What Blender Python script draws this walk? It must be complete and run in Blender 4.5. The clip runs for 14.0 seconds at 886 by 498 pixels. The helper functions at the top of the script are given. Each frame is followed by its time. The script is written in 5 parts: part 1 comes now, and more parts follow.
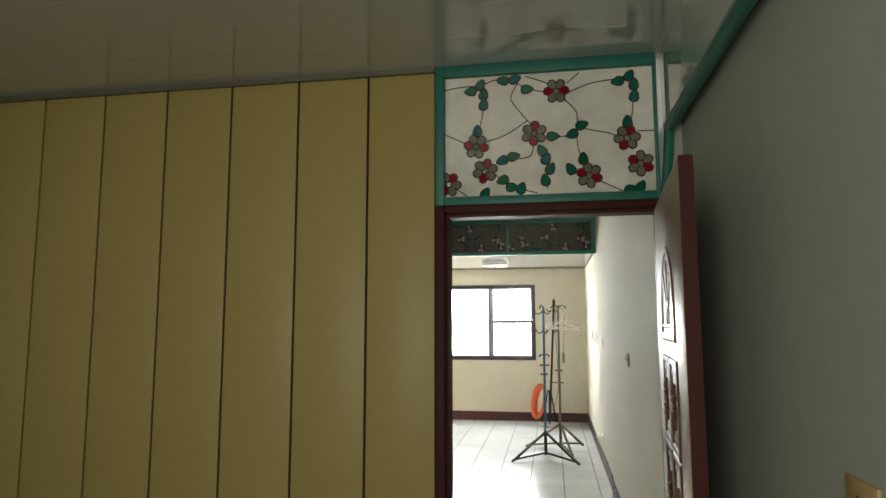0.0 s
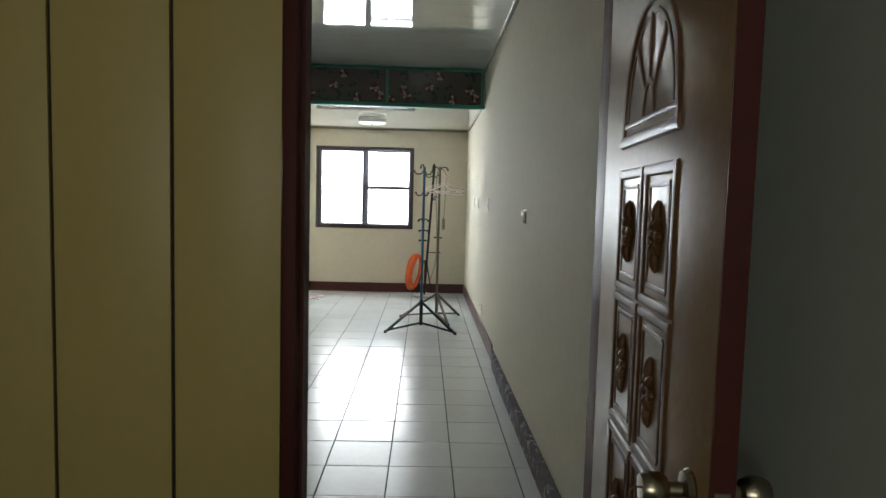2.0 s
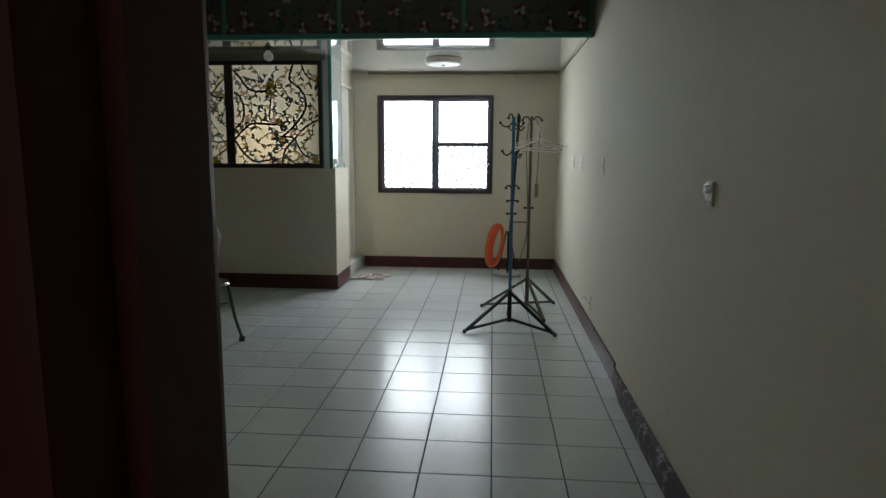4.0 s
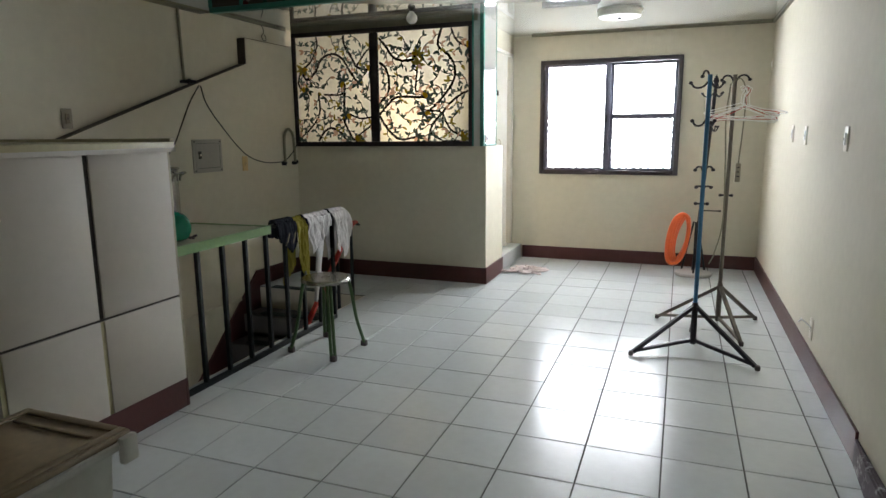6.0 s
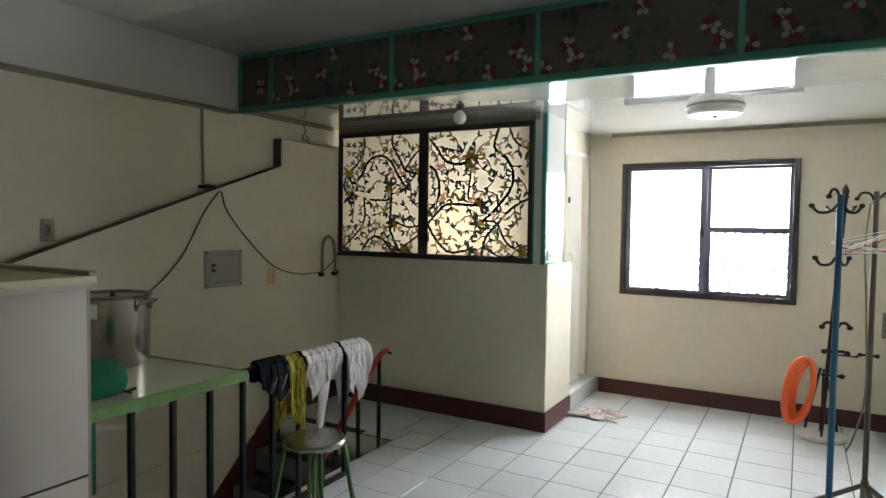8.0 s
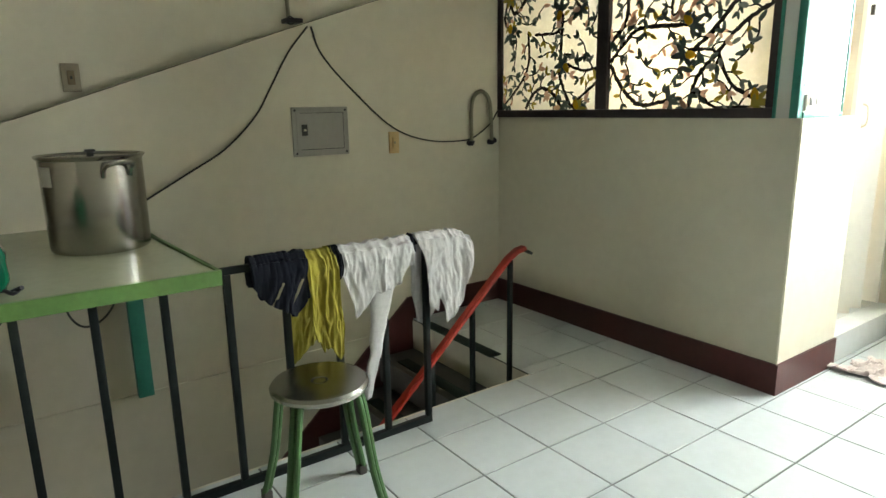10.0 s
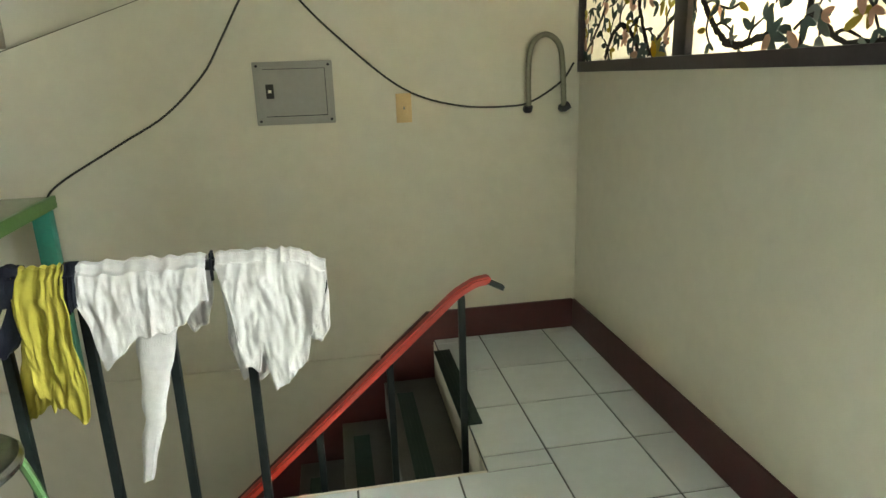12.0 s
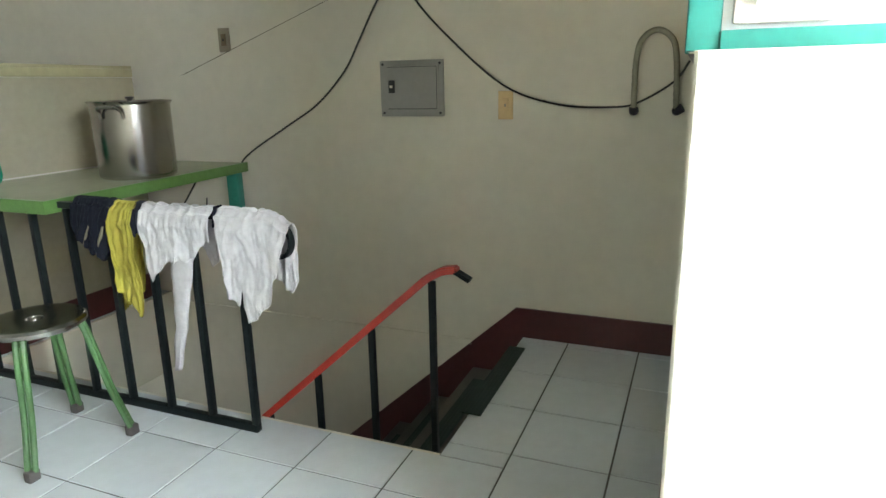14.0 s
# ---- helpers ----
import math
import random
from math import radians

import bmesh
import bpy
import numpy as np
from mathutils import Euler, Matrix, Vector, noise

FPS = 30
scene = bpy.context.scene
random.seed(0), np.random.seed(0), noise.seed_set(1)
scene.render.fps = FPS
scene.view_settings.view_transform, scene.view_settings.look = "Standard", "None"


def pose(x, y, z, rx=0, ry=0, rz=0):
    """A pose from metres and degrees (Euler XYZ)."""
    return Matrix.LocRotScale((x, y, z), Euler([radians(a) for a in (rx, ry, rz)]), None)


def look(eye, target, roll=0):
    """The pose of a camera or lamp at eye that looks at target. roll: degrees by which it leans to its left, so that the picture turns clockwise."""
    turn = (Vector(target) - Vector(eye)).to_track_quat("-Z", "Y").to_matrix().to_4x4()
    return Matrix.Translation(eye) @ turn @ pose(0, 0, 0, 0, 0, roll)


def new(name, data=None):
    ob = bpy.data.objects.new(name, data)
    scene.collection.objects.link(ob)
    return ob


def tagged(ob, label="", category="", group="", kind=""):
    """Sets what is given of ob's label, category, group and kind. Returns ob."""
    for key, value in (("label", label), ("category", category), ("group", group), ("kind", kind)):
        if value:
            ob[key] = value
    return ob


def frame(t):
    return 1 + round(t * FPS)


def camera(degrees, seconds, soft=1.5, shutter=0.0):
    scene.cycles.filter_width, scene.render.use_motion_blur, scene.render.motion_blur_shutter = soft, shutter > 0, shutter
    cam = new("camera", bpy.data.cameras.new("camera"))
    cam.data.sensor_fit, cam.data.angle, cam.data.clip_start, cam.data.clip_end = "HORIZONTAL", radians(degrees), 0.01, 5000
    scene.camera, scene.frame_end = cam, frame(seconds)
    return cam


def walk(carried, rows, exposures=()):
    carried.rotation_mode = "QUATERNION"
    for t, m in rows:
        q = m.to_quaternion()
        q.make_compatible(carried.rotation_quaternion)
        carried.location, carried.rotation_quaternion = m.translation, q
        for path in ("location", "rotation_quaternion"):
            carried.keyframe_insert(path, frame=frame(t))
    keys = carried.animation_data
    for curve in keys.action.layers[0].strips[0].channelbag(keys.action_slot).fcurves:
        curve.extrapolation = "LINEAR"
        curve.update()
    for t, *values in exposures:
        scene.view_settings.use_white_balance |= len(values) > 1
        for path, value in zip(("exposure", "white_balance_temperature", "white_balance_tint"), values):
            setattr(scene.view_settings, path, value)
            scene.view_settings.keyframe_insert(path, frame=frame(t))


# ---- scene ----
# ---- camera ----
cam = camera(70.2, 14.0)
PATH = [
    (0, (-0.526, -2.832, 1.545), (-0.861, -0.873, 1.772), -0.1),
    (0.5, (-0.486, -2.791, 1.555), (-0.717, -0.824, 1.83), 0.1),
    (1, (-0.459, -2.664, 1.486), (-0.576, -0.67, 1.581), 0.2),
    (1.5, (-0.56, -2.344, 1.405), (-0.608, -0.345, 1.373), -0.4),
    (2, (-0.611, -2.001, 1.343), (-0.549, -0.008, 1.195), 1.5),
    (4.3, (-0.797, -0.336, 1.407), (-1.012, 1.63, 1.109), -0.6),
    (4.5, (-0.807, -0.227, 1.391), (-1.07, 1.732, 1.091), -1.3),
    (5, (-0.835, 0.032, 1.38), (-1.291, 1.953, 1.064), -1.2),
    (5.5, (-0.753, 0.253, 1.382), (-1.411, 2.113, 1.053), -0.1),
    (6, (-0.755, 0.423, 1.374), (-1.446, 2.265, 1.013), -0.5),
    (6.5, (-0.808, 0.617, 1.374), (-1.571, 2.434, 1.031), -2.1),
    (7, (-0.779, 0.875, 1.443), (-1.691, 2.636, 1.182), -1.7),
    (7.5, (-0.719, 1.138, 1.536), (-1.655, 2.892, 1.319), -1.0),
    (8, (-0.754, 1.448, 1.561), (-1.743, 3.185, 1.477), 0.8),
    (8.5, (-0.772, 1.819, 1.487), (-1.92, 3.441, 1.271), -1.6),
    (9, (-0.775, 2.253, 1.359), (-2.121, 3.69, 1.01), 0.5),
    (9.2, (-0.842, 2.411, 1.371), (-2.222, 3.809, 0.996), 0.5),
    (11.3, (-1.287, 4.175, 1.24), (-3.112, 4.791, 0.7), -2.6),
    (11.5, (-1.363, 4.332, 1.27), (-3.183, 4.93, 0.693), -2.2),
    (12, (-1.478, 4.728, 1.269), (-3.379, 5.048, 0.734), -1.9),
    (12.5, (-1.519, 5.114, 1.248), (-3.419, 5.124, 0.623), -1.2),
    (13, (-1.587, 5.379, 1.225), (-3.494, 5.082, 0.701), 0.2),
    (13.5, (-1.546, 5.664, 1.231), (-3.389, 5.061, 0.743), -0.3),
    (14, (-1.479, 5.892, 1.22), (-3.273, 5.165, 0.719), -1.1),
]
walk(cam, [(t, look(e, g, r)) for t, e, g, r in PATH],
     exposures=[(0, 1.0, 6700, 9), (0.5, 1.1, 6700, 9), (1.0, 1.15, 6500, 2), (1.5, 0.8, 6500, 3), (2.0, 0.25, 6400, 8), (4.3, -0.7, 6150, 7), (5.0, -0.62, 6150, 8), (5.5, 0.1, 6350, 12),
                (6.5, 0.43, 6300, 13), (8.0, 0.40, 6350, 13), (9.0, 0.60, 6250, 8), (11.3, 1.72, 7200, 0), (12.5, 1.73, 6300, 1), (13.5, 1.76, 6100, 3), (14, 1.45, 6100, 8)])


# ---- light ----
world = bpy.data.worlds.new("world")
scene.world = world
world.use_nodes = True
_n = world.node_tree.nodes
_sky = _n.new("ShaderNodeTexSky")
_sky.sky_type, _sky.sun_disc = "NISHITA", False
_sky.sun_elevation, _sky.sun_rotation = radians(50), radians(20)
world.node_tree.links.new(_sky.outputs[0], _n["Background"].inputs[0])
_n["Background"].inputs[1].default_value = 0.15


def lamp_area(name, m, sx, sy, watts, color):
    data = bpy.data.lights.new(name, "AREA")
    data.shape, data.size, data.size_y, data.energy, data.color = "RECTANGLE", sx, sy, watts, color
    ob = new(name, data)
    ob.matrix_world = m
    return ob


def lamp_point(name, p, watts, color, radius=0.05):
    data = bpy.data.lights.new(name, "POINT")
    data.energy, data.color, data.shadow_soft_size = watts, color, radius
    ob = new(name, data)
    ob.location = p
    return ob


sun = new("sun", bpy.data.lights.new("sun", "SUN"))
sun.data.energy, sun.data.angle, sun.data.color = 1.0, radians(15), (1.0, 0.96, 0.9)
sun.matrix_world = look((0, 0, 0), (-0.3, -0.6, -0.8))
lamp_area("window_daylight", look((-1.486, 7.452, 1.523), (-1.486, 5.4, 1.523)), 1.40, 1.17, 132, (0.935, 0.966, 1.0))
lamp_area("bathroom_daylight", look((-3.5, 7.22, 1.75), (-3.4, 5.8, 1.5)), 0.8, 0.5, 9, (1.0, 0.99, 0.95))
lamp_point("bathroom_bulb", (-3.12, 6.10, 1.5), 13, (1.0, 0.72, 0.40), 0.06)
lamp_area("bedroom_daylight", look((-1.15, -4.27, 1.55), (-1.05, 0, 1.4)), 1.3, 1.1, 15.5, (1.0, 0.99, 0.89))
lamp_area("stairwell_daylight", look((-3.8, 0.4, -1.6), (-3.8, 4.0, -1.3)), 0.8, 1.0, 9, (0.95, 0.98, 1.0))


# ---- materials ----
def mat(name, color, rough=0.5, metal=0.0, vary=0.12, scale=6.0, bump=0.0, bump_scale=120.0, stain=None, stain_amount=0.3, spec=0.5, coat=0.0, rand=0.0, gloss_vary=0.08):
    """A surface with large stains, small grain and fine relief."""
    m = bpy.data.materials.new(name)
    m.use_nodes = True
    nt = m.node_tree
    b = nt.nodes["Principled BSDF"]
    b.inputs["Roughness"].default_value, b.inputs["Metallic"].default_value = rough, metal
    b.inputs["Specular IOR Level"].default_value, b.inputs["Coat Weight"].default_value = spec, coat
    co = nt.nodes.new("ShaderNodeTexCoord")
    big = nt.nodes.new("ShaderNodeTexNoise")
    big.inputs["Scale"].default_value, big.inputs["Detail"].default_value = scale * 0.25, 4
    fine = nt.nodes.new("ShaderNodeTexNoise")
    fine.inputs["Scale"].default_value, fine.inputs["Detail"].default_value = scale * 5, 3
    for n in (big, fine):
        nt.links.new(co.outputs["Object"], n.inputs["Vector"])
    add = nt.nodes.new("ShaderNodeMath")
    add.operation = "ADD"
    nt.links.new(big.outputs[0], add.inputs[0])
    nt.links.new(fine.outputs[0], add.inputs[1])
    ramp = nt.nodes.new("ShaderNodeMapRange")
    ramp.inputs["From Min"].default_value, ramp.inputs["From Max"].default_value = 0.6, 1.4
    ramp.inputs["To Min"].default_value, ramp.inputs["To Max"].default_value = 1 - vary, 1 + vary * 0.6
    nt.links.new(add.outputs[0], ramp.inputs[0])
    mul = nt.nodes.new("ShaderNodeMix")
    mul.data_type, mul.blend_type = "RGBA", "MULTIPLY"
    mul.inputs[0].default_value = 1.0
    mul.inputs[6].default_value = (*color, 1)
    nt.links.new(ramp.outputs[0], mul.inputs[7])
    out = mul.outputs[2]
    if stain:
        sn = nt.nodes.new("ShaderNodeTexNoise")
        sn.inputs["Scale"].default_value, sn.inputs["Detail"].default_value, sn.inputs["Roughness"].default_value = scale * 0.5, 6, 0.65
        nt.links.new(co.outputs["Object"], sn.inputs["Vector"])
        sr = nt.nodes.new("ShaderNodeMapRange")
        sr.inputs["From Min"].default_value, sr.inputs["From Max"].default_value = 0.72 - stain_amount * 0.5, 0.82 - stain_amount * 0.4
        nt.links.new(sn.outputs[0], sr.inputs[0])
        sm = nt.nodes.new("ShaderNodeMix")
        sm.data_type = "RGBA"
        nt.links.new(sr.outputs[0], sm.inputs[0])
        nt.links.new(out, sm.inputs[6])
        sm.inputs[7].default_value = (*stain, 1)
        out = sm.outputs[2]
    if rand:
        oi = nt.nodes.new("ShaderNodeObjectInfo")
        rr = nt.nodes.new("ShaderNodeMapRange")
        rr.inputs["To Min"].default_value, rr.inputs["To Max"].default_value = 1 - rand, 1 + rand * 0.3
        nt.links.new(oi.outputs["Random"], rr.inputs[0])
        rm = nt.nodes.new("ShaderNodeMix")
        rm.data_type, rm.blend_type = "RGBA", "MULTIPLY"
        rm.inputs[0].default_value = 1.0
        nt.links.new(out, rm.inputs[6])
        nt.links.new(rr.outputs[0], rm.inputs[7])
        out = rm.outputs[2]
    nt.links.new(out, b.inputs["Base Color"])
    rv = nt.nodes.new("ShaderNodeMapRange")
    rv.inputs["To Min"].default_value, rv.inputs["To Max"].default_value = max(0.02, rough - gloss_vary), min(1, rough + gloss_vary)
    nt.links.new(big.outputs[0], rv.inputs[0])
    nt.links.new(rv.outputs[0], b.inputs["Roughness"])
    if bump:
        bn = nt.nodes.new("ShaderNodeTexNoise")
        bn.inputs["Scale"].default_value, bn.inputs["Detail"].default_value = bump_scale, 3
        nt.links.new(co.outputs["Object"], bn.inputs["Vector"])
        bp = nt.nodes.new("ShaderNodeBump")
        bp.inputs["Strength"].default_value, bp.inputs["Distance"].default_value = bump, 0.004
        nt.links.new(bn.outputs[0], bp.inputs["Height"])
        nt.links.new(bp.outputs[0], b.inputs["Normal"])
    return m


PAINT = mat("cream_wall_paint", (0.61, 0.572, 0.462), 0.8, spec=0.12, vary=0.06, scale=3, bump=0.15, bump_scale=60)
PAINT_BED = mat("grey_bedroom_paint", (0.48, 0.51, 0.445), 0.75, spec=0.2, vary=0.06, scale=3, bump=0.15, bump_scale=60)
YELLOW = mat("yellow_board", (0.50, 0.385, 0.135), 0.45, vary=0.07, scale=5, bump=0.05, bump_scale=200)
GAP = mat("dark_joint", (0.03, 0.025, 0.02), 0.8)
PVC = mat("glossy_ceiling_board", (0.52, 0.53, 0.50), 0.05, vary=0.03, scale=2, spec=0.8, coat=1.0, gloss_vary=0.02)
TILE = mat("white_glazed_tile", (0.60, 0.63, 0.625), 0.20, vary=0.06, scale=4, rand=0.07, bump=0.06, bump_scale=9, gloss_vary=0.05)
GROUT = mat("grey_grout", (0.085, 0.08, 0.075), 0.9, vary=0.3, scale=8)
MAROON = mat("maroon_skirting_paint", (0.07, 0.016, 0.016), 0.4, vary=0.2, scale=8, bump=0.1)
PEEL = mat("peeling_skirting_paint", (0.075, 0.055, 0.065), 0.7, vary=0.3, scale=34, stain=(0.42, 0.41, 0.42), stain_amount=0.36, bump=0.4, bump_scale=40)
TEAL = mat("teal_trim_paint", (0.03, 0.20, 0.15), 0.45, vary=0.15, scale=10)
ALU_BROWN = mat("dark_window_aluminium", (0.05, 0.04, 0.045), 0.4, metal=0.3, vary=0.15, scale=12)
DOOR_WOOD = mat("varnished_door_wood", (0.26, 0.145, 0.055), 0.33, spec=0.5, coat=0.25, vary=0.25, scale=8, bump=0.05)
DOOR_EDGE = mat("dark_red_door_paint", (0.075, 0.018, 0.014), 0.55, spec=0.2, vary=0.15, scale=8)
BLACK_IRON = mat("black_painted_iron", (0.008, 0.012, 0.012), 0.5, spec=0.2, vary=0.3, scale=20, bump=0.1)
RED_PLASTIC = mat("red_handrail_plastic", (0.42, 0.035, 0.02), 0.4, vary=0.2, scale=10)
LAMINATE = mat("white_laminate", (0.44, 0.41, 0.36), 0.6, spec=0.2, vary=0.05, scale=4)
OLIVE = mat("worn_olive_top", (0.33, 0.30, 0.17), 0.5, vary=0.15, scale=6)
GREEN_EDGE = mat("green_painted_edge", (0.10, 0.20, 0.05), 0.45, vary=0.2, scale=10)
COUNTER = mat("pale_green_worktop", (0.44, 0.45, 0.33), 0.22, vary=0.08, scale=5)
STEEL = mat("brushed_steel", (0.46, 0.45, 0.43), 0.28, metal=1.0, vary=0.1, scale=10)
POT_STEEL = mat("satin_steel", (0.36, 0.345, 0.315), 0.22, metal=1.0, vary=0.05, scale=40, gloss_vary=0.03)
SEAT_STEEL = mat("dull_steel", (0.34, 0.33, 0.30), 0.24, metal=1.0, vary=0.08, scale=60, gloss_vary=0.02)
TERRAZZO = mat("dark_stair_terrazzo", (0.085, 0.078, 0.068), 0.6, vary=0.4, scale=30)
END_PANEL = mat("dark_yellowish_board", (0.28, 0.255, 0.18), 0.5, vary=0.12, scale=5)
CONCRETE = mat("raw_plaster", (0.5, 0.48, 0.42), 0.8, vary=0.1, scale=4)


def glass_mat(name, color, rough=0.02):
    m = bpy.data.materials.new(name)
    m.use_nodes = True
    b = m.node_tree.nodes["Principled BSDF"]
    b.inputs["Base Color"].default_value = (*color, 1)
    b.inputs["Transmission Weight"].default_value, b.inputs["Roughness"].default_value = 1.0, rough
    b.inputs["IOR"].default_value = 1.45
    return m


GLASS = glass_mat("clear_window_glass", (0.97, 0.99, 0.98))




def film_mat(name, color, through_share=0.6, gloss=0.25):
    """Painted translucent glass: part of the light passes, part is sent back."""
    m = bpy.data.materials.new(name)
    m.use_nodes = True
    nt = m.node_tree
    nt.nodes.remove(nt.nodes["Principled BSDF"])
    co = nt.nodes.new("ShaderNodeTexCoord")
    no = nt.nodes.new("ShaderNodeTexNoise")
    no.inputs["Scale"].default_value, no.inputs["Detail"].default_value = 14, 4
    nt.links.new(co.outputs["Object"], no.inputs["Vector"])
    mr = nt.nodes.new("ShaderNodeMapRange")
    mr.inputs["To Min"].default_value, mr.inputs["To Max"].default_value = 0.82, 1.15
    nt.links.new(no.outputs[0], mr.inputs[0])
    mx = nt.nodes.new("ShaderNodeMix")
    mx.data_type, mx.blend_type = "RGBA", "MULTIPLY"
    mx.inputs[0].default_value = 1.0
    mx.inputs[6].default_value = (*color, 1)
    nt.links.new(mr.outputs[0], mx.inputs[7])
    d, t, g = (nt.nodes.new("ShaderNodeBsdf" + k) for k in ("Diffuse", "Translucent", "Glossy"))
    g.inputs["Roughness"].default_value = 0.12
    for n in (d, t):
        nt.links.new(mx.outputs[2], n.inputs["Color"])
    a, b = nt.nodes.new("ShaderNodeMixShader"), nt.nodes.new("ShaderNodeMixShader")
    a.inputs[0].default_value = through_share
    nt.links.new(d.outputs[0], a.inputs[1])
    nt.links.new(t.outputs[0], a.inputs[2])
    f = nt.nodes.new("ShaderNodeFresnel")
    f.inputs[0].default_value = 1.3
    fm = nt.nodes.new("ShaderNodeMath")
    fm.operation = "MULTIPLY"
    fm.inputs[1].default_value = gloss * 3
    nt.links.new(f.outputs[0], fm.inputs[0])
    nt.links.new(fm.outputs[0], b.inputs[0])
    nt.links.new(a.outputs[0], b.inputs[1])
    nt.links.new(g.outputs[0], b.inputs[2])
    nt.links.new(b.outputs[0], nt.nodes["Material Output"].inputs["Surface"])
    return m


def cloth_mat(name, color):
    return mat(name, color, 0.9, vary=0.15, scale=10, bump=0.5, bump_scale=350, spec=0.15)


FILM_WHITE = film_mat("frosted_white_glass", (0.90, 0.87, 0.78), 0.72)
FILM_RED = film_mat("red_painted_glass", (0.55, 0.02, 0.03))
FILM_GREEN = film_mat("green_painted_glass", (0.01, 0.27, 0.12))
FILM_TEAL = film_mat("teal_painted_glass", (0.01, 0.26, 0.22))
FILM_TAUPE = film_mat("taupe_painted_glass", (0.38, 0.33, 0.24))
# beam glass: colours darkened to hold the shade of its unlit face
FILM_UNLIT = mat("unlit_pane_glass", (0.075, 0.066, 0.058), 0.15, vary=0.2, scale=8)
UNLIT_RED = mat("unlit_red_glass", (0.10, 0.012, 0.015), 0.2, vary=0.2, scale=10)
UNLIT_GREEN = mat("unlit_green_glass", (0.012, 0.05, 0.036), 0.2, vary=0.2, scale=10)
PETAL_UNLIT = mat("unlit_petal_glass", (0.27, 0.255, 0.235), 0.2, vary=0.15, scale=10)
DUSTY = mat("dusty_ivory_plastic", (0.27, 0.235, 0.17), 0.5, vary=0.15, scale=20)
LEAD = mat("black_leading", (0.012, 0.011, 0.010), 0.5, vary=0.2, scale=30)
LEAF_GREY = film_mat("grey_leaf_glass", (0.24, 0.27, 0.25), 0.45)
LEAF_DARK = film_mat("dark_leaf_glass", (0.12, 0.16, 0.15), 0.4)
LEAF_OLIVE = film_mat("olive_leaf_glass", (0.40, 0.33, 0.08), 0.45)
FRUIT_YELLOW = film_mat("yellow_fruit_glass", (0.60, 0.37, 0.03), 0.45)
FRUIT_PINK = film_mat("pink_flower_glass", (0.62, 0.40, 0.30), 0.5)
TILE_GREY = mat("grey_bath_tile", (0.52, 0.54, 0.54), 0.25, vary=0.08, scale=4, rand=0.05)
WHITE_PVC = mat("white_door_plastic", (0.78, 0.76, 0.70), 0.35, vary=0.05, scale=5)
IVORY = mat("ivory_switch_plastic", (0.72, 0.66, 0.55), 0.4, vary=0.05, scale=12)
BEIGE = mat("beige_plate_plastic", (0.60, 0.42, 0.20), 0.4, vary=0.08, scale=12)
WHITE_PLASTIC = mat("white_plastic", (0.80, 0.80, 0.77), 0.35, vary=0.04, scale=10)
GREY_BOX = mat("grey_painted_steel", (0.29, 0.28, 0.25), 0.45, vary=0.08, scale=8)
BLACK_PLASTIC = mat("black_plastic", (0.015, 0.015, 0.015), 0.4)
DARK_BROWN = mat("dark_brown_matt", (0.07, 0.055, 0.035), 0.7, vary=0.4, scale=12, bump=0.3)
CONDUIT = mat("grey_conduit", (0.22, 0.21, 0.15), 0.45, metal=0.3, vary=0.2, scale=20)
BLUE_POLE = mat("blue_enamel_tube", (0.02, 0.13, 0.27), 0.35, vary=0.2, scale=15)
GREY_TUBE = mat("worn_grey_tube", (0.15, 0.13, 0.105), 0.45, metal=0.5, vary=0.35, scale=20)
DARK_TUBE = mat("dark_enamel_tube", (0.022, 0.02, 0.026), 0.45, metal=0.1, spec=0.3, vary=0.3, scale=20)
ORANGE = mat("orange_hose_plastic", (0.75, 0.13, 0.03), 0.35, vary=0.12, scale=12)
STONE = mat("grey_cast_base", (0.45, 0.44, 0.41), 0.7, vary=0.15, scale=12, bump=0.3)
CLOTH_WHITE = cloth_mat("white_cotton", (0.54, 0.525, 0.52))
CLOTH_YELLOW = cloth_mat("mustard_cotton", (0.28, 0.245, 0.04))
CLOTH_NAVY = cloth_mat("navy_cotton", (0.010, 0.012, 0.019))
CLOTH_PINK = cloth_mat("faded_pink_rag", (0.66, 0.57, 0.54))
CLOTH_KHAKI = cloth_mat("faded_khaki", (0.22, 0.20, 0.13))
STOOL_GREEN = mat("worn_green_enamel", (0.05, 0.12, 0.035), 0.4, vary=0.3, scale=20, stain=(0.10, 0.09, 0.06), stain_amount=0.25)
RUBBER = mat("grey_rubber", (0.07, 0.06, 0.055), 0.7, vary=0.2, scale=20)
GREEN_BAG = film_mat("green_thin_plastic", (0.015, 0.24, 0.12), 0.6, 0.4)
LID_BROWN = mat("stained_box_lid", (0.17, 0.125, 0.07), 0.5, vary=0.25, scale=6, stain=(0.10, 0.06, 0.03), stain_amount=0.22, bump=0.1)
CLEAR_BOX = film_mat("milky_box_plastic", (0.62, 0.62, 0.56), 0.55, 0.3)
STRIP_GREEN = mat("green_rubber_nosing", (0.008, 0.026, 0.019), 0.6, vary=0.2, scale=20)
BRASS = mat("worn_brass_knob", (0.42, 0.36, 0.27), 0.25, metal=1.0, vary=0.1, scale=20)
LAMP_GLASS = mat("white_lamp_shade", (0.82, 0.80, 0.74), 0.3, vary=0.04, scale=8)
CARVE = mat("dark_carved_wood", (0.13, 0.06, 0.018), 0.42, vary=0.3, scale=14, bump=0.05)


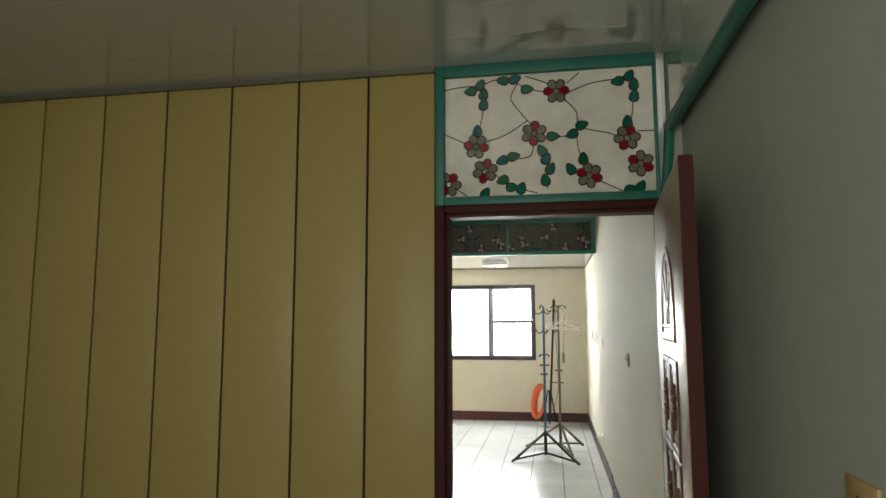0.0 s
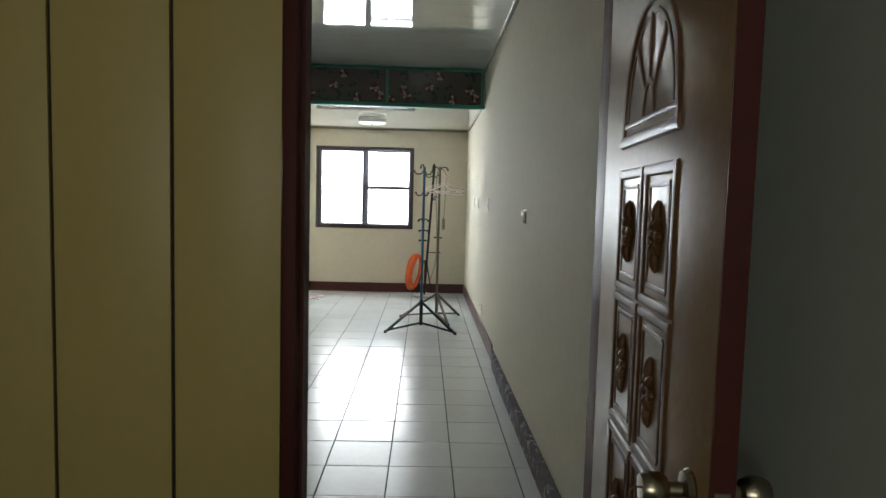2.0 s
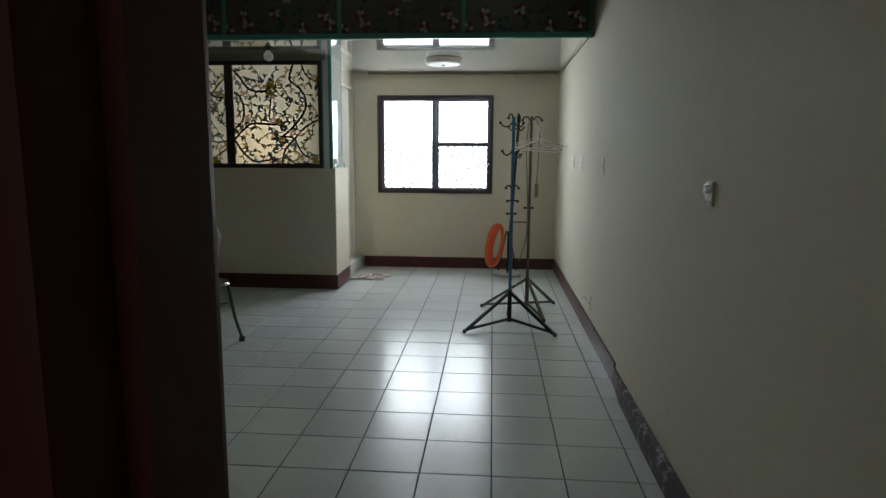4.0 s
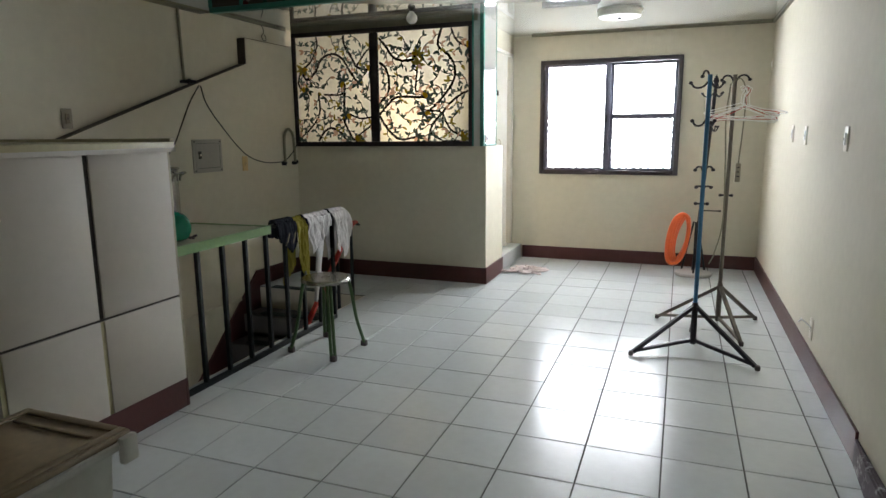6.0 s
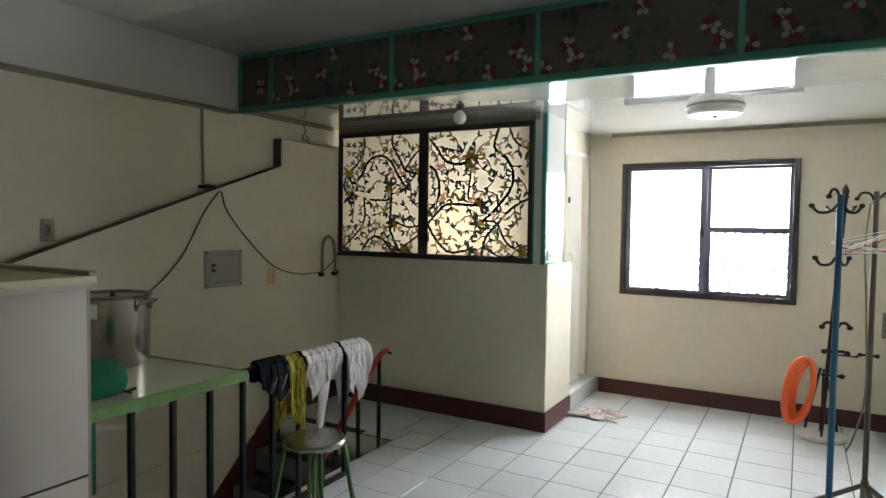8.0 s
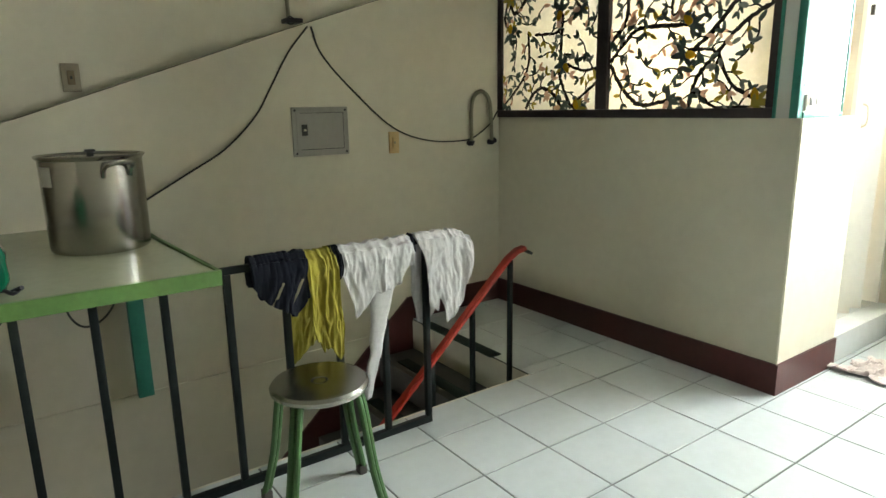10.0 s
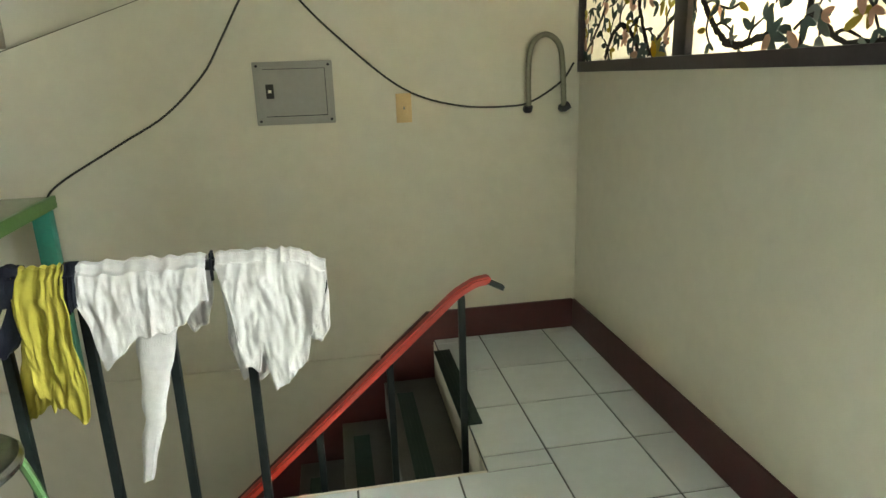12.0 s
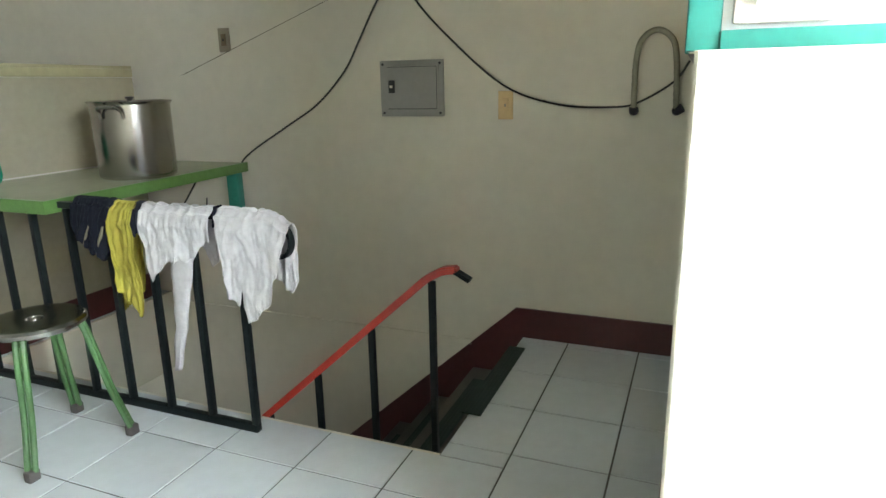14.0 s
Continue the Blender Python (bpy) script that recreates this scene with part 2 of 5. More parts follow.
# ---- mesh helpers ----
def box(bm, x0, y0, z0, x1, y1, z1, bevel=0.0):
    """An upright box, its edges rounded by bevel."""
    (x0, x1), (y0, y1), (z0, z1) = sorted((x0, x1)), sorted((y0, y1)), sorted((z0, z1))
    v = [bm.verts.new((x, y, z)) for z in (z0, z1) for x, y in ((x0, y0), (x1, y0), (x1, y1), (x0, y1))]
    faces = [bm.faces.new([v[i] for i in f]) for f in ((3, 2, 1, 0), (4, 5, 6, 7), (0, 1, 5, 4), (1, 2, 6, 5), (2, 3, 7, 6), (3, 0, 4, 7))]
    if bevel:
        edges = list({e for f in faces for e in f.edges})
        bmesh.ops.bevel(bm, geom=edges, offset=bevel, segments=2, affect="EDGES", profile=0.5)
    return bm


def sweep(bm, pts, r, seg=10, caps=True, flat=None):
    """A round bar of radius r (a number, or one for each point) along points; flat: (width, height) of a rectangular bar instead."""
    pts = [Vector(p) for p in pts]
    rings, up = [], None
    for i, p in enumerate(pts):
        d = (pts[min(i + 1, len(pts) - 1)] - pts[max(i - 1, 0)]).normalized()
        if up is None:
            up = Vector((0, 0, 1)) if abs(d.z) < 0.9 else Vector((0, 1, 0))
        side = d.cross(up).normalized()
        up = side.cross(d).normalized()
        rr = r[i] if isinstance(r, (list, tuple)) else r
        if flat:
            ring = [p + side * a * flat[0] / 2 + up * b * flat[1] / 2 for a, b in ((-1, -1), (1, -1), (1, 1), (-1, 1))]
        else:
            ring = [p + (side * math.cos(2 * math.pi * k / seg) + up * math.sin(2 * math.pi * k / seg)) * rr for k in range(seg)]
        rings.append([bm.verts.new(q) for q in ring])
    n = len(rings[0])
    for a, b in zip(rings, rings[1:]):
        for k in range(n):
            bm.faces.new((a[k], a[(k + 1) % n], b[(k + 1) % n], b[k])).smooth = not flat
    if caps:
        bm.faces.new(rings[0][::-1])
        bm.faces.new(rings[-1])
    return bm


def lathe(bm, profile, centre=(0, 0, 0), seg=32):
    """A round body from (radius, height) pairs."""
    c = Vector(centre)
    rings = []
    for r, z in profile:
        if r < 1e-5:
            rings.append([bm.verts.new(c + Vector((0, 0, z)))])
        else:
            rings.append([bm.verts.new(c + Vector((r * math.cos(2 * math.pi * k / seg), r * math.sin(2 * math.pi * k / seg), z))) for k in range(seg)])
    for a, b in zip(rings, rings[1:]):
        for k in range(seg):
            q = [a[k % len(a)], a[(k + 1) % len(a)], b[(k + 1) % len(b)], b[k % len(b)]]
            q = list(dict.fromkeys(q))
            if len(q) > 2:
                bm.faces.new(q).smooth = True
    return bm


def prism(bm, outline, axis, a, b):
    """An outline of 2D points pushed from a to b along an axis."""
    def at(u, v, w):
        return {"x": (w, u, v), "y": (u, w, v), "z": (u, v, w)}[axis]
    lo, hi = [bm.verts.new(at(u, v, a)) for u, v in outline], [bm.verts.new(at(u, v, b)) for u, v in outline]
    n = len(outline)
    bm.faces.new(lo)
    bm.faces.new(hi[::-1])
    for k in range(n):
        bm.faces.new((lo[k], hi[k], hi[(k + 1) % n], lo[(k + 1) % n]))
    bmesh.ops.recalc_face_normals(bm, faces=bm.faces)
    return bm


def part(name, bm, material, parent=None, label=""):
    me = bpy.data.meshes.new(name)
    bm.normal_update()
    bm.to_mesh(me)
    bm.free()
    me.set_sharp_from_angle(angle=radians(38))
    me.materials.append(material)
    ob = new(name, me)
    if parent:
        ob.parent = parent
    if label:
        ob["label"] = label
    return ob


def boxes(name, material, rows, parent=None, label="", bevel=0.0):
    bm = bmesh.new()
    for r in rows:
        box(bm, *r, bevel=bevel)
    return part(name, bm, material, parent, label)


def thing(name, at, label, category, group="", kind=""):
    """An empty at the base of a thing, to hold its parts."""
    ob = new(name)
    ob.location = at
    ob.empty_display_size = 0.1
    return tagged(ob, label, category, group, kind)


def setting(ob, label, category):
    return tagged(ob, label, category, kind="structure")


# ---- structure ----
LX, WY, PY = -4.35, 7.275, 5.878          # left wall, window wall, bathroom wall
TILE_X, TILE_Y, GX, GY = 0.3205, 0.328, -0.12, 0.131   # floor tiles: pitch and the grid's corner
WX0, WX1, WY0, WY1 = LX, -3.24, 2.86, 5.15   # stairwell
H1, H2, H3 = 2.74, 2.38, 2.62           # ceilings: hall front, hall rear, bedroom
BEAM = 4.71                             # front face of the hanging glass beam
DY0, DY1 = -0.28, -0.14                 # partition with the door
DX0, DX1, DZ = -0.955, -0.10, 1.99     # door opening
WX_L, WX_R, WZ_B, WZ_T = -2.195, -0.778, 0.932, 2.115   # window opening
BY = -4.3                               # back of the bedroom

setting(boxes("wall_east", PAINT, [(0, DY1, -0.2, 0.15, WY + 0.2, 3.0)]), "cream painted plaster wall with small switches", "wall")
setting(boxes("wall_east_bedroom", PAINT_BED, [(0, BY, -0.2, 0.15, DY1, 3.0)]), "grey painted bedroom wall behind the open door", "wall")
bm = bmesh.new()
box(bm, LX - 0.3, DY1, -3.0, LX - 0.08, WY + 0.2, 3.0)
prism(bm, [(DY1, -3.0), (WY, -3.0), (WY, 2.20), (5.17, 2.20), (5.16, 1.985), (4.475, 1.755), (3.2, 1.315), (DY1, 0.35)], "x", LX - 0.08, LX)
setting(part("wall_west", bm, PAINT), "cream plaster wall with a sloping ledge beside the stairwell", "wall")
setting(boxes("wall_north", PAINT, [(LX - 0.3, WY, -0.2, WX_L, WY + 0.2, 3.0), (WX_R, WY, -0.2, 0, WY + 0.2, 3.0),
                                    (WX_L, WY, -0.2, WX_R, WY + 0.2, WZ_B), (WX_L, WY, WZ_T, WX_R, WY + 0.2, 3.0)]),
        "cream painted wall around the sliding window", "wall")
bm = bmesh.new()
prism(bm, [(LX, PY), (-2.385, PY), (-2.385, 6.45), (-2.505, 6.45), (-2.505, PY + 0.12), (LX, PY + 0.12)], "z", 0, 1.258)
bmesh.ops.bevel(bm, geom=[e for e in bm.edges if abs(e.verts[0].co.z - e.verts[1].co.z) > 1], offset=0.005, segments=2, affect="EDGES")
setting(part("wall_bathroom", bm, PAINT), "low cream bathroom wall under the patterned glass", "wall")
setting(boxes("wall_south", PAINT_BED, [(LX, BY - 0.2, -0.2, 0, BY, 3.0)]), "plain grey bedroom wall", "wall")
setting(boxes("wall_west_bedroom", PAINT_BED, [(LX - 0.3, BY, -0.2, LX, DY1, 3.0)]), "plain grey bedroom wall", "wall")
setting(boxes("floor_bedroom", GROUT, [(LX, BY, -0.2, 0, GY, -0.002)]), "plain bedroom floor", "floor")
floor = setting(boxes("floor", GROUT, [(WX1, GY, -0.2, 0, WY, -0.004), (LX, WY1, -0.2, WX1, WY, -0.004), (LX, GY, -0.2, WX1, WY0, -0.004)]),
                "white square glazed floor tiles with dark joints", "floor")


def board_ceiling(name, x0, x1, y0, y1, z, label):
    """Plastic boards running across the room with shallow grooves between them."""
    bm, w = bmesh.new(), 0.25
    box(bm, x0, y0, z + 0.004, x1, y1, z + 0.1)
    y = y0
    while y < y1 - 0.01:
        box(bm, x0, y + 0.001, z, x1, min(y + w, y1) - 0.001, z + 0.006)
        y += w
    return setting(part(name, bm, PVC), label, "ceiling")


board_ceiling("ceiling_front", LX, 0, DY1, BEAM + 0.05, H1, "glossy white plastic ceiling boards")
board_ceiling("ceiling_rear", LX - 0.08, 0, BEAM + 0.06, WY, H2, "lower glossy white plastic ceiling boards")
board_ceiling("ceiling_bedroom", LX, 0, BY, DY0 + 0.01, H3, "glossy white bedroom ceiling boards")
setting(boxes("trim_ceiling", CONDUIT, [(LX - 0.08, BEAM + 0.07, H2 - 0.02, LX - 0.06, PY, H2), (-2.3, WY - 0.02, H2 - 0.018, -0.02, WY, H2), (-0.02, BEAM + 0.07, H2 - 0.018, 0, WY, H2),
                                        (-0.02, DY1, H1 - 0.02, 0, BEAM, H1), (LX, DY0 - 0.02, H3 - 0.022, DX0 - 0.04, DY0, H3)]), "thin grey ceiling edge strip", "trim")
setting(boxes("trim_bulkhead", PVC, [(LX - 0.08, DY1, 2.345, LX + 0.02, BEAM - 0.002, H1)]), "white boarded strip above the stair wall", "trim")
setting(boxes("trim_bulkhead_edge", CONDUIT, [(LX - 0.08, DY1, 2.33, LX + 0.028, BEAM - 0.002, 2.345)]), "thin grey edge strip", "trim")

# bathroom shell
setting(boxes("floor_bathroom", TILE, [(LX, PY + 0.12, 0, -2.505, WY, 0.15), (-2.505, 6.45, 0, -2.385, WY, 0.15)], bevel=0.003), "white tiled bathroom step and raised floor", "step")
setting(boxes("wall_bathroom_door", PAINT, [(-2.60, 6.285, 2.2, -2.50, WY, H2)]), "cream lintel over the bathroom doorway", "wall")

# partition between bedroom and hall, boarded in yellow
partition = setting(boxes("wall_partition", GAP, [(LX, DY0 + 0.012, 0, DX0 - 0.038, DY1, H1)]), "yellow boarded partition with dark joints", "wall")
edge_x = [DX0 - 0.038] + [-1.290 - 0.3195 * i for i in range(10)]
for a, b in zip(edge_x, edge_x[1:]):
    boxes("board", YELLOW, [(max(b, LX) + 0.005, DY0, 0.02, a - 0.005, DY0 + 0.014, H3 - 0.022)], partition, bevel=0.003)
boxes("hall_face", PAINT, [(LX, DY1, 0, DX0 - 0.038, DY1 + 0.012, H1)], partition, "cream painted hall side")
setting(boxes("trim_beside_transom", PVC, [(-0.0925, DY0 + 0.006, DZ + 0.031, -0.001, DY0 + 0.059, H3)]), "glossy white filler beside the transom", "trim")
setting(boxes("wall_above_door", PAINT, [(DX0 - 0.038, DY0 + 0.06, 2.61, 0, DY1, H1 + 0.1)]), "cream painted strip over the transom", "wall")
door_frame = setting(boxes("door_frame", DOOR_EDGE, [(DX0 - 0.038, DY0 - 0.012, 0, DX0, DY1 + 0.015, DZ + 0.03), (DX1, DY0 - 0.012, 0, 0, DY1 + 0.015, DZ + 0.03),
                                        (DX0, DY0 - 0.012, DZ, DX1, DY1 + 0.015, DZ + 0.03)], bevel=0.004), "dark red painted door frame", "door frame")
boxes("stop", DOOR_EDGE, [(DX0, DY0 + 0.04, 0, DX0 + 0.012, DY1 - 0.02, DZ), (DX0 + 0.012, DY0 + 0.04, DZ - 0.012, DX1, DY1 - 0.02, DZ)], door_frame)

# skirting
setting(boxes("baseboard", MAROON, [(-2.37, WY - 0.012, 0, -0.012, WY, 0.135)]), "maroon painted skirting under the window", "baseboard")
setting(boxes("baseboard", MAROON, [(LX + 0.012, PY - 0.012, 0, -2.373, PY, 0.15), (-2.385, PY, 0, -2.373, 6.45, 0.15)]), "maroon painted skirting round the bathroom wall", "baseboard")
setting(boxes("baseboard", MAROON, [(-0.012, 3.3, 0, 0, WY, 0.14)]), "maroon painted skirting along the long wall", "baseboard")
bm = bmesh.new()
prism(bm, [(0, 3.3), (-0.012, 3.3), (-0.034, 3.0), (-0.042, 2.4), (-0.042, DY1 + 0.02), (0, DY1 + 0.02)], "z", 0, 0.115)
bmesh.ops.bevel(bm, geom=[e for e in bm.edges if all(v.co.z > 0.1 for v in e.verts)], offset=0.008, segments=2, affect="EDGES")
setting(part("baseboard", bm, PEEL), "peeling grey skirting paint on the long wall", "baseboard")
bm = bmesh.new()
prism(bm, [(PY - 0.012, 0), (PY - 0.012, 0.15), (5.115, 0.15), (4.90, -0.045), (3.0, -1.77), (3.0, -2.23), (5.115, -0.30), (5.15, -0.2), (5.15, 0)], "x", LX, LX + 0.012)
setting(part("baseboard", bm, MAROON), "maroon painted skirting falling along the stairs", "baseboard")

# stairs down
stairs = thing("stairs", ((WX0 + WX1) / 2, WY1, 0), "dark terrazzo stairs with green nosing strips", "stairs", kind="structure")
stairs.location = (0, 0, 0)
for i in range(11):
    y1, z1 = WY1 - 0.22 * i, -0.2 * (i + 1)
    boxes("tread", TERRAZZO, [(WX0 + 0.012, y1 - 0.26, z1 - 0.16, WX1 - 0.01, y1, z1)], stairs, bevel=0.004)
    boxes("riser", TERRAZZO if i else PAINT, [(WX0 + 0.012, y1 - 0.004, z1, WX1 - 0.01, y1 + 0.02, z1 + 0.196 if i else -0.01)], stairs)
    bm = bmesh.new()
    yn, zn = y1 - 0.21, z1
    box(bm, -4.2, yn, zn - 0.002, -3.53, yn + 0.076, zn + 0.004)
    for k in range(5):
        box(bm, -4.2, yn + 0.016 * k, zn, -3.53, yn + 0.016 * k + 0.012, zn + 0.006)
    part("nosing", bm, STRIP_GREEN, stairs, "ribbed green rubber nosing")
bm = bmesh.new()
box(bm, -4.2, 5.125, 0.0005, -3.53, 5.201, 0.005)
for k in range(5):
    box(bm, -4.2, 5.125 + 0.016 * k, 0.001, -3.53, 5.125 + 0.016 * k + 0.012, 0.007)
part("nosing", bm, STRIP_GREEN, stairs, "ribbed green rubber nosing")
setting(boxes("well_wall", CONCRETE, [(WX1, -0.2, -3.0, WX1 + 0.1, WY1 + 0.2, -0.2), (LX, WY1 + 0.02, -3.0, WX1, WY1 + 0.2, -0.2)]), "plain plaster wall of the stairwell", "wall")
setting(boxes("well_edge", PAINT, [(LX, WY0, -0.5, WX1, WY0 + 0.02, -0.004), (WX1 - 0.012, WY0 + 0.02, -0.2, WX1, WY1, -0.003), (LX, 2.86, -0.075, LX + 0.012, 4.88, -0.05)]), "cream plaster edge of the stairwell", "wall")
setting(boxes("floor_below", TILE, [(LX, -0.2, -3.1, WX1 + 0.1, WY1, -3.0)]), "floor at the foot of the stairs", "floor")
setting(boxes("wall_below", PAINT, [(LX, -0.3, -3.0, WX1, -0.2, -0.2)]), "plain wall at the foot of the stairs", "wall")

# overcast sky outside the window
SKY = bpy.data.materials.new("overcast_sky")
SKY.use_nodes = True
_b = SKY.node_tree.nodes["Principled BSDF"]
_b.inputs["Emission Color"].default_value, _b.inputs["Emission Strength"].default_value = (0.95, 0.98, 1.0, 1), 3.0
setting(boxes("backdrop", SKY, [(-20, 14, -6, 16, 14.1, 16)]), "pale overcast sky outside the window", "sky")

# ---- window ----
win = thing("window_1", (-1.44, WY, 0.922), "dark aluminium sliding window, right sash barred", "window", kind="structure")
win.location = (0, 0, 0)
X0, X1, Z0, Z1 = WX_L, WX_R, WZ_B, WZ_T
boxes("frame", ALU_BROWN, [(X0, WY - 0.02, Z0, X0 + 0.045, WY + 0.1, Z1), (X1 - 0.045, WY - 0.02, Z0, X1, WY + 0.1, Z1), (X0 + 0.045, WY - 0.02, Z0, X1 - 0.045, WY + 0.1, Z0 + 0.045), (X0 + 0.045, WY - 0.02, Z1 - 0.045, X1 - 0.045, WY + 0.1, Z1)], win, bevel=0.003)
xm = -1.485
SASH = mat("bluish_sash_aluminium", (0.16, 0.16, 0.21), 0.35, metal=0.5, vary=0.1, scale=12)
boxes("sash", SASH, [(X0 + 0.045, WY + 0.0, Z0 + 0.045, X0 + 0.085, WY + 0.03, Z1 - 0.045), (xm - 0.04, WY + 0.0, Z0 + 0.045, xm + 0.015, WY + 0.03, Z1 - 0.045),
                     (X0 + 0.075, WY + 0.0, Z0 + 0.045, xm - 0.03, WY + 0.03, Z0 + 0.07), (X0 + 0.075, WY + 0.0, Z1 - 0.07, xm - 0.03, WY + 0.03, Z1 - 0.045)], win, bevel=0.003)
boxes("sash", SASH, [(xm - 0.0, WY + 0.04, Z0 + 0.045, xm + 0.045, WY + 0.07, Z1 - 0.045), (X1 - 0.075, WY + 0.04, Z0 + 0.045, X1 - 0.045, WY + 0.07, Z1 - 0.045),
                     (xm + 0.045, WY + 0.04, Z0 + 0.045, X1 - 0.075, WY + 0.07, Z0 + 0.07), (xm + 0.045, WY + 0.04, Z1 - 0.07, X1 - 0.075, WY + 0.07, Z1 - 0.045),
                     (xm + 0.045, WY + 0.04, 1.505, X1 - 0.075, WY + 0.075, 1.555)], win, bevel=0.003)
for r in ((X0 + 0.07, WY + 0.012, Z0 + 0.06, xm - 0.02, WY + 0.017, Z1 - 0.06), (xm + 0.035, WY + 0.052, Z0 + 0.06, X1 - 0.065, WY + 0.057, Z1 - 0.06)):
    boxes("pane", GLASS, [r], win).visible_shadow = False
boxes("latch", BLACK_PLASTIC, [(xm - 0.026, WY - 0.012, 1.47, xm - 0.008, WY + 0.001, 1.55)], win, bevel=0.003)
bm = bmesh.new()
g = 0.075
for sgn in (1, -1):
    for k in range(-14, 30):
        a, b = (X0 + k * g, Z0), (X0 + k * g + sgn * 0.62, Z0 + 0.62)
        pts = [(a[0] + (b[0] - a[0]) * f / 12, Z0 + 0.62 * f / 12) for f in range(13)]
        pts = [p for p in pts if X0 + 0.01 < p[0] < X1 - 0.01]
        if len(pts) > 1:
            sweep(bm, [(p[0], WY + 0.14, p[1]) for p in (pts[0], pts[-1])], 0.009, 6)
part("grille", bm, WHITE_PLASTIC, win, "white diamond security grille outside")

# ---- patterned glass ----
def piece(name, outline, y, material, parent, thick=0.0012, label=""):
    """A flat piece of glass or leading in an upright plane facing -y, from (x, z) points."""
    n = len(outline)
    verts = [(x, y, z) for x, z in outline] + [(x, y + thick, z) for x, z in outline]
    faces = [list(range(n)), list(range(2 * n - 1, n - 1, -1))] + [[k, k + n, (k + 1) % n + n, (k + 1) % n] for k in range(n)]
    me = bpy.data.meshes.new(name)
    me.from_pydata(verts, [], faces)
    me.materials.append(material)
    ob = new(name, me)
    ob.parent = parent
    if label:
        ob["label"] = label
    return ob


def leaf_shape(x, z, length, width, ang, n=12, point=1.0):
    """A pointed oval about (x, z), its tip at ang."""
    out = []
    for k in range(n):
        a = 2 * math.pi * k / n
        u, v = math.cos(a) * length / 2, math.sin(a) * width / 2 * (1 - 0.35 * point * math.cos(a))
        out.append((x + u * math.cos(ang) - v * math.sin(ang), z + u * math.sin(ang) + v * math.cos(ang)))
    return out


def ribbon(bm, pts, y, w, thick=0.0016):
    """A flat line of leading through (x, z) points; w: width, or one for each point."""
    pts = [Vector((p[0], p[1])) for p in pts]
    rows = []
    for i, p in enumerate(pts):
        d = (pts[min(i + 1, len(pts) - 1)] - pts[max(i - 1, 0)]).normalized()
        q = Vector((-d.y, d.x)) * ((w[i] if isinstance(w, list) else w) / 2)
        rows.append([bm.verts.new((c.x, yy, c.y)) for c, yy in ((p - q, y), (p + q, y), (p + q, y + thick), (p - q, y + thick))])
    for r, t in zip(rows, rows[1:]):
        for k in range(4):
            bm.faces.new((r[k], r[(k + 1) % 4], t[(k + 1) % 4], t[k]))


def smooth(pts, steps=6):
    """A curve through points (Catmull-Rom)."""
    p = [Vector(q) for q in pts]
    p = [p[0] * 2 - p[1]] + p + [p[-1] * 2 - p[-2]]
    out = []
    for i in range(1, len(p) - 2):
        for k in range(steps):
            t = k / steps
            out.append(0.5 * (2 * p[i] + (p[i + 1] - p[i - 1]) * t + (2 * p[i - 1] - 5 * p[i] + 4 * p[i + 1] - p[i + 2]) * t * t + (3 * p[i] - p[i - 1] - 3 * p[i + 1] + p[i + 2]) * t ** 3))
    return out + [p[-2]]


# blossoms, leaves and stems on one pane, as shares of its width and height from the top corner
BLOSSOMS = [(0.55, 0.16), (0.44, 0.50), (0.157, 0.585), (0.20, 0.79), (0.696, 0.858), (0.875, 0.572), (0.933, 0.78), (0.02, 0.89)]
LEAVES_A = [(0.13, 0.12, 180), (0.195, 0.15, 80), (0.29, 0.045, 170), (0.41, 0.13, 0), (0.84, 0.11, 190), (0.915, 0.14, 80), (0.34, 0.68, 10), (0.53, 0.53, 0), (0.475, 0.64, 120), (0.515, 0.79, 60)]
LEAVES_B = [(0.49, 0.88, 100), (0.668, 0.45, 20), (0.67, 0.72, 90), (0.285, 0.87, 200), (0.33, 0.93, 0), (0.20, 0.97, 60), (0.93, 0.96, 60), (0.885, 0.98, 10)]
LEAVES_C = [(0.18, 0.07, 60), (0.195, 0.235, 80), (0.35, 0.04, 20), (0.895, 0.07, 60), (0.915, 0.235, 80), (0.163, 0.455, 90), (0.283, 0.71, 200), (0.495, 0.71, 60), (0.62, 0.52, 200), (0.61, 0.80, 120), (0.375, 0.94, 70), (0.88, 0.44, 90)]
STEMS = [[(0, 0.1), (0.08, 0.08), (0.18, 0.1), (0.19, 0.3), (0.17, 0.45)], [(0.18, 0.07), (0.3, 0.03), (0.42, 0.13), (0.53, 0.17)], [(0.36, 0.08), (0.33, 0.2), (0.38, 0.33), (0.44, 0.45)],
         [(0, 0.47), (0.06, 0.52), (0.12, 0.57)], [(0.2, 0.55), (0.3, 0.5), (0.41, 0.39)], [(0.6, 0.18), (0.72, 0.11), (0.83, 0.09)], [(0.57, 0.2), (0.64, 0.33), (0.66, 0.46), (0.78, 0.52), (0.83, 0.55)],
         [(0.5, 0.53), (0.6, 0.53), (0.65, 0.47)], [(0.64, 0.5), (0.65, 0.65), (0.68, 0.8)], [(0.91, 0.25), (0.9, 0.4), (0.88, 0.5)], [(0.92, 0.52), (1.0, 0.52)], [(0.4, 0.02), (0.48, 0.07), (0.54, 0.12)],
         [(0.6, 0.1), (0.66, 0.02)], [(0.44, 0.58), (0.42, 0.68), (0.36, 0.7)], [(0.05, 0.92), (0.12, 1.0)], [(0.25, 0.82), (0.3, 0.9), (0.4, 0.96), (0.45, 0.98)], [(0.74, 0.9), (0.85, 0.99)], [(0.47, 0.62), (0.5, 0.75), (0.5, 0.95)]]


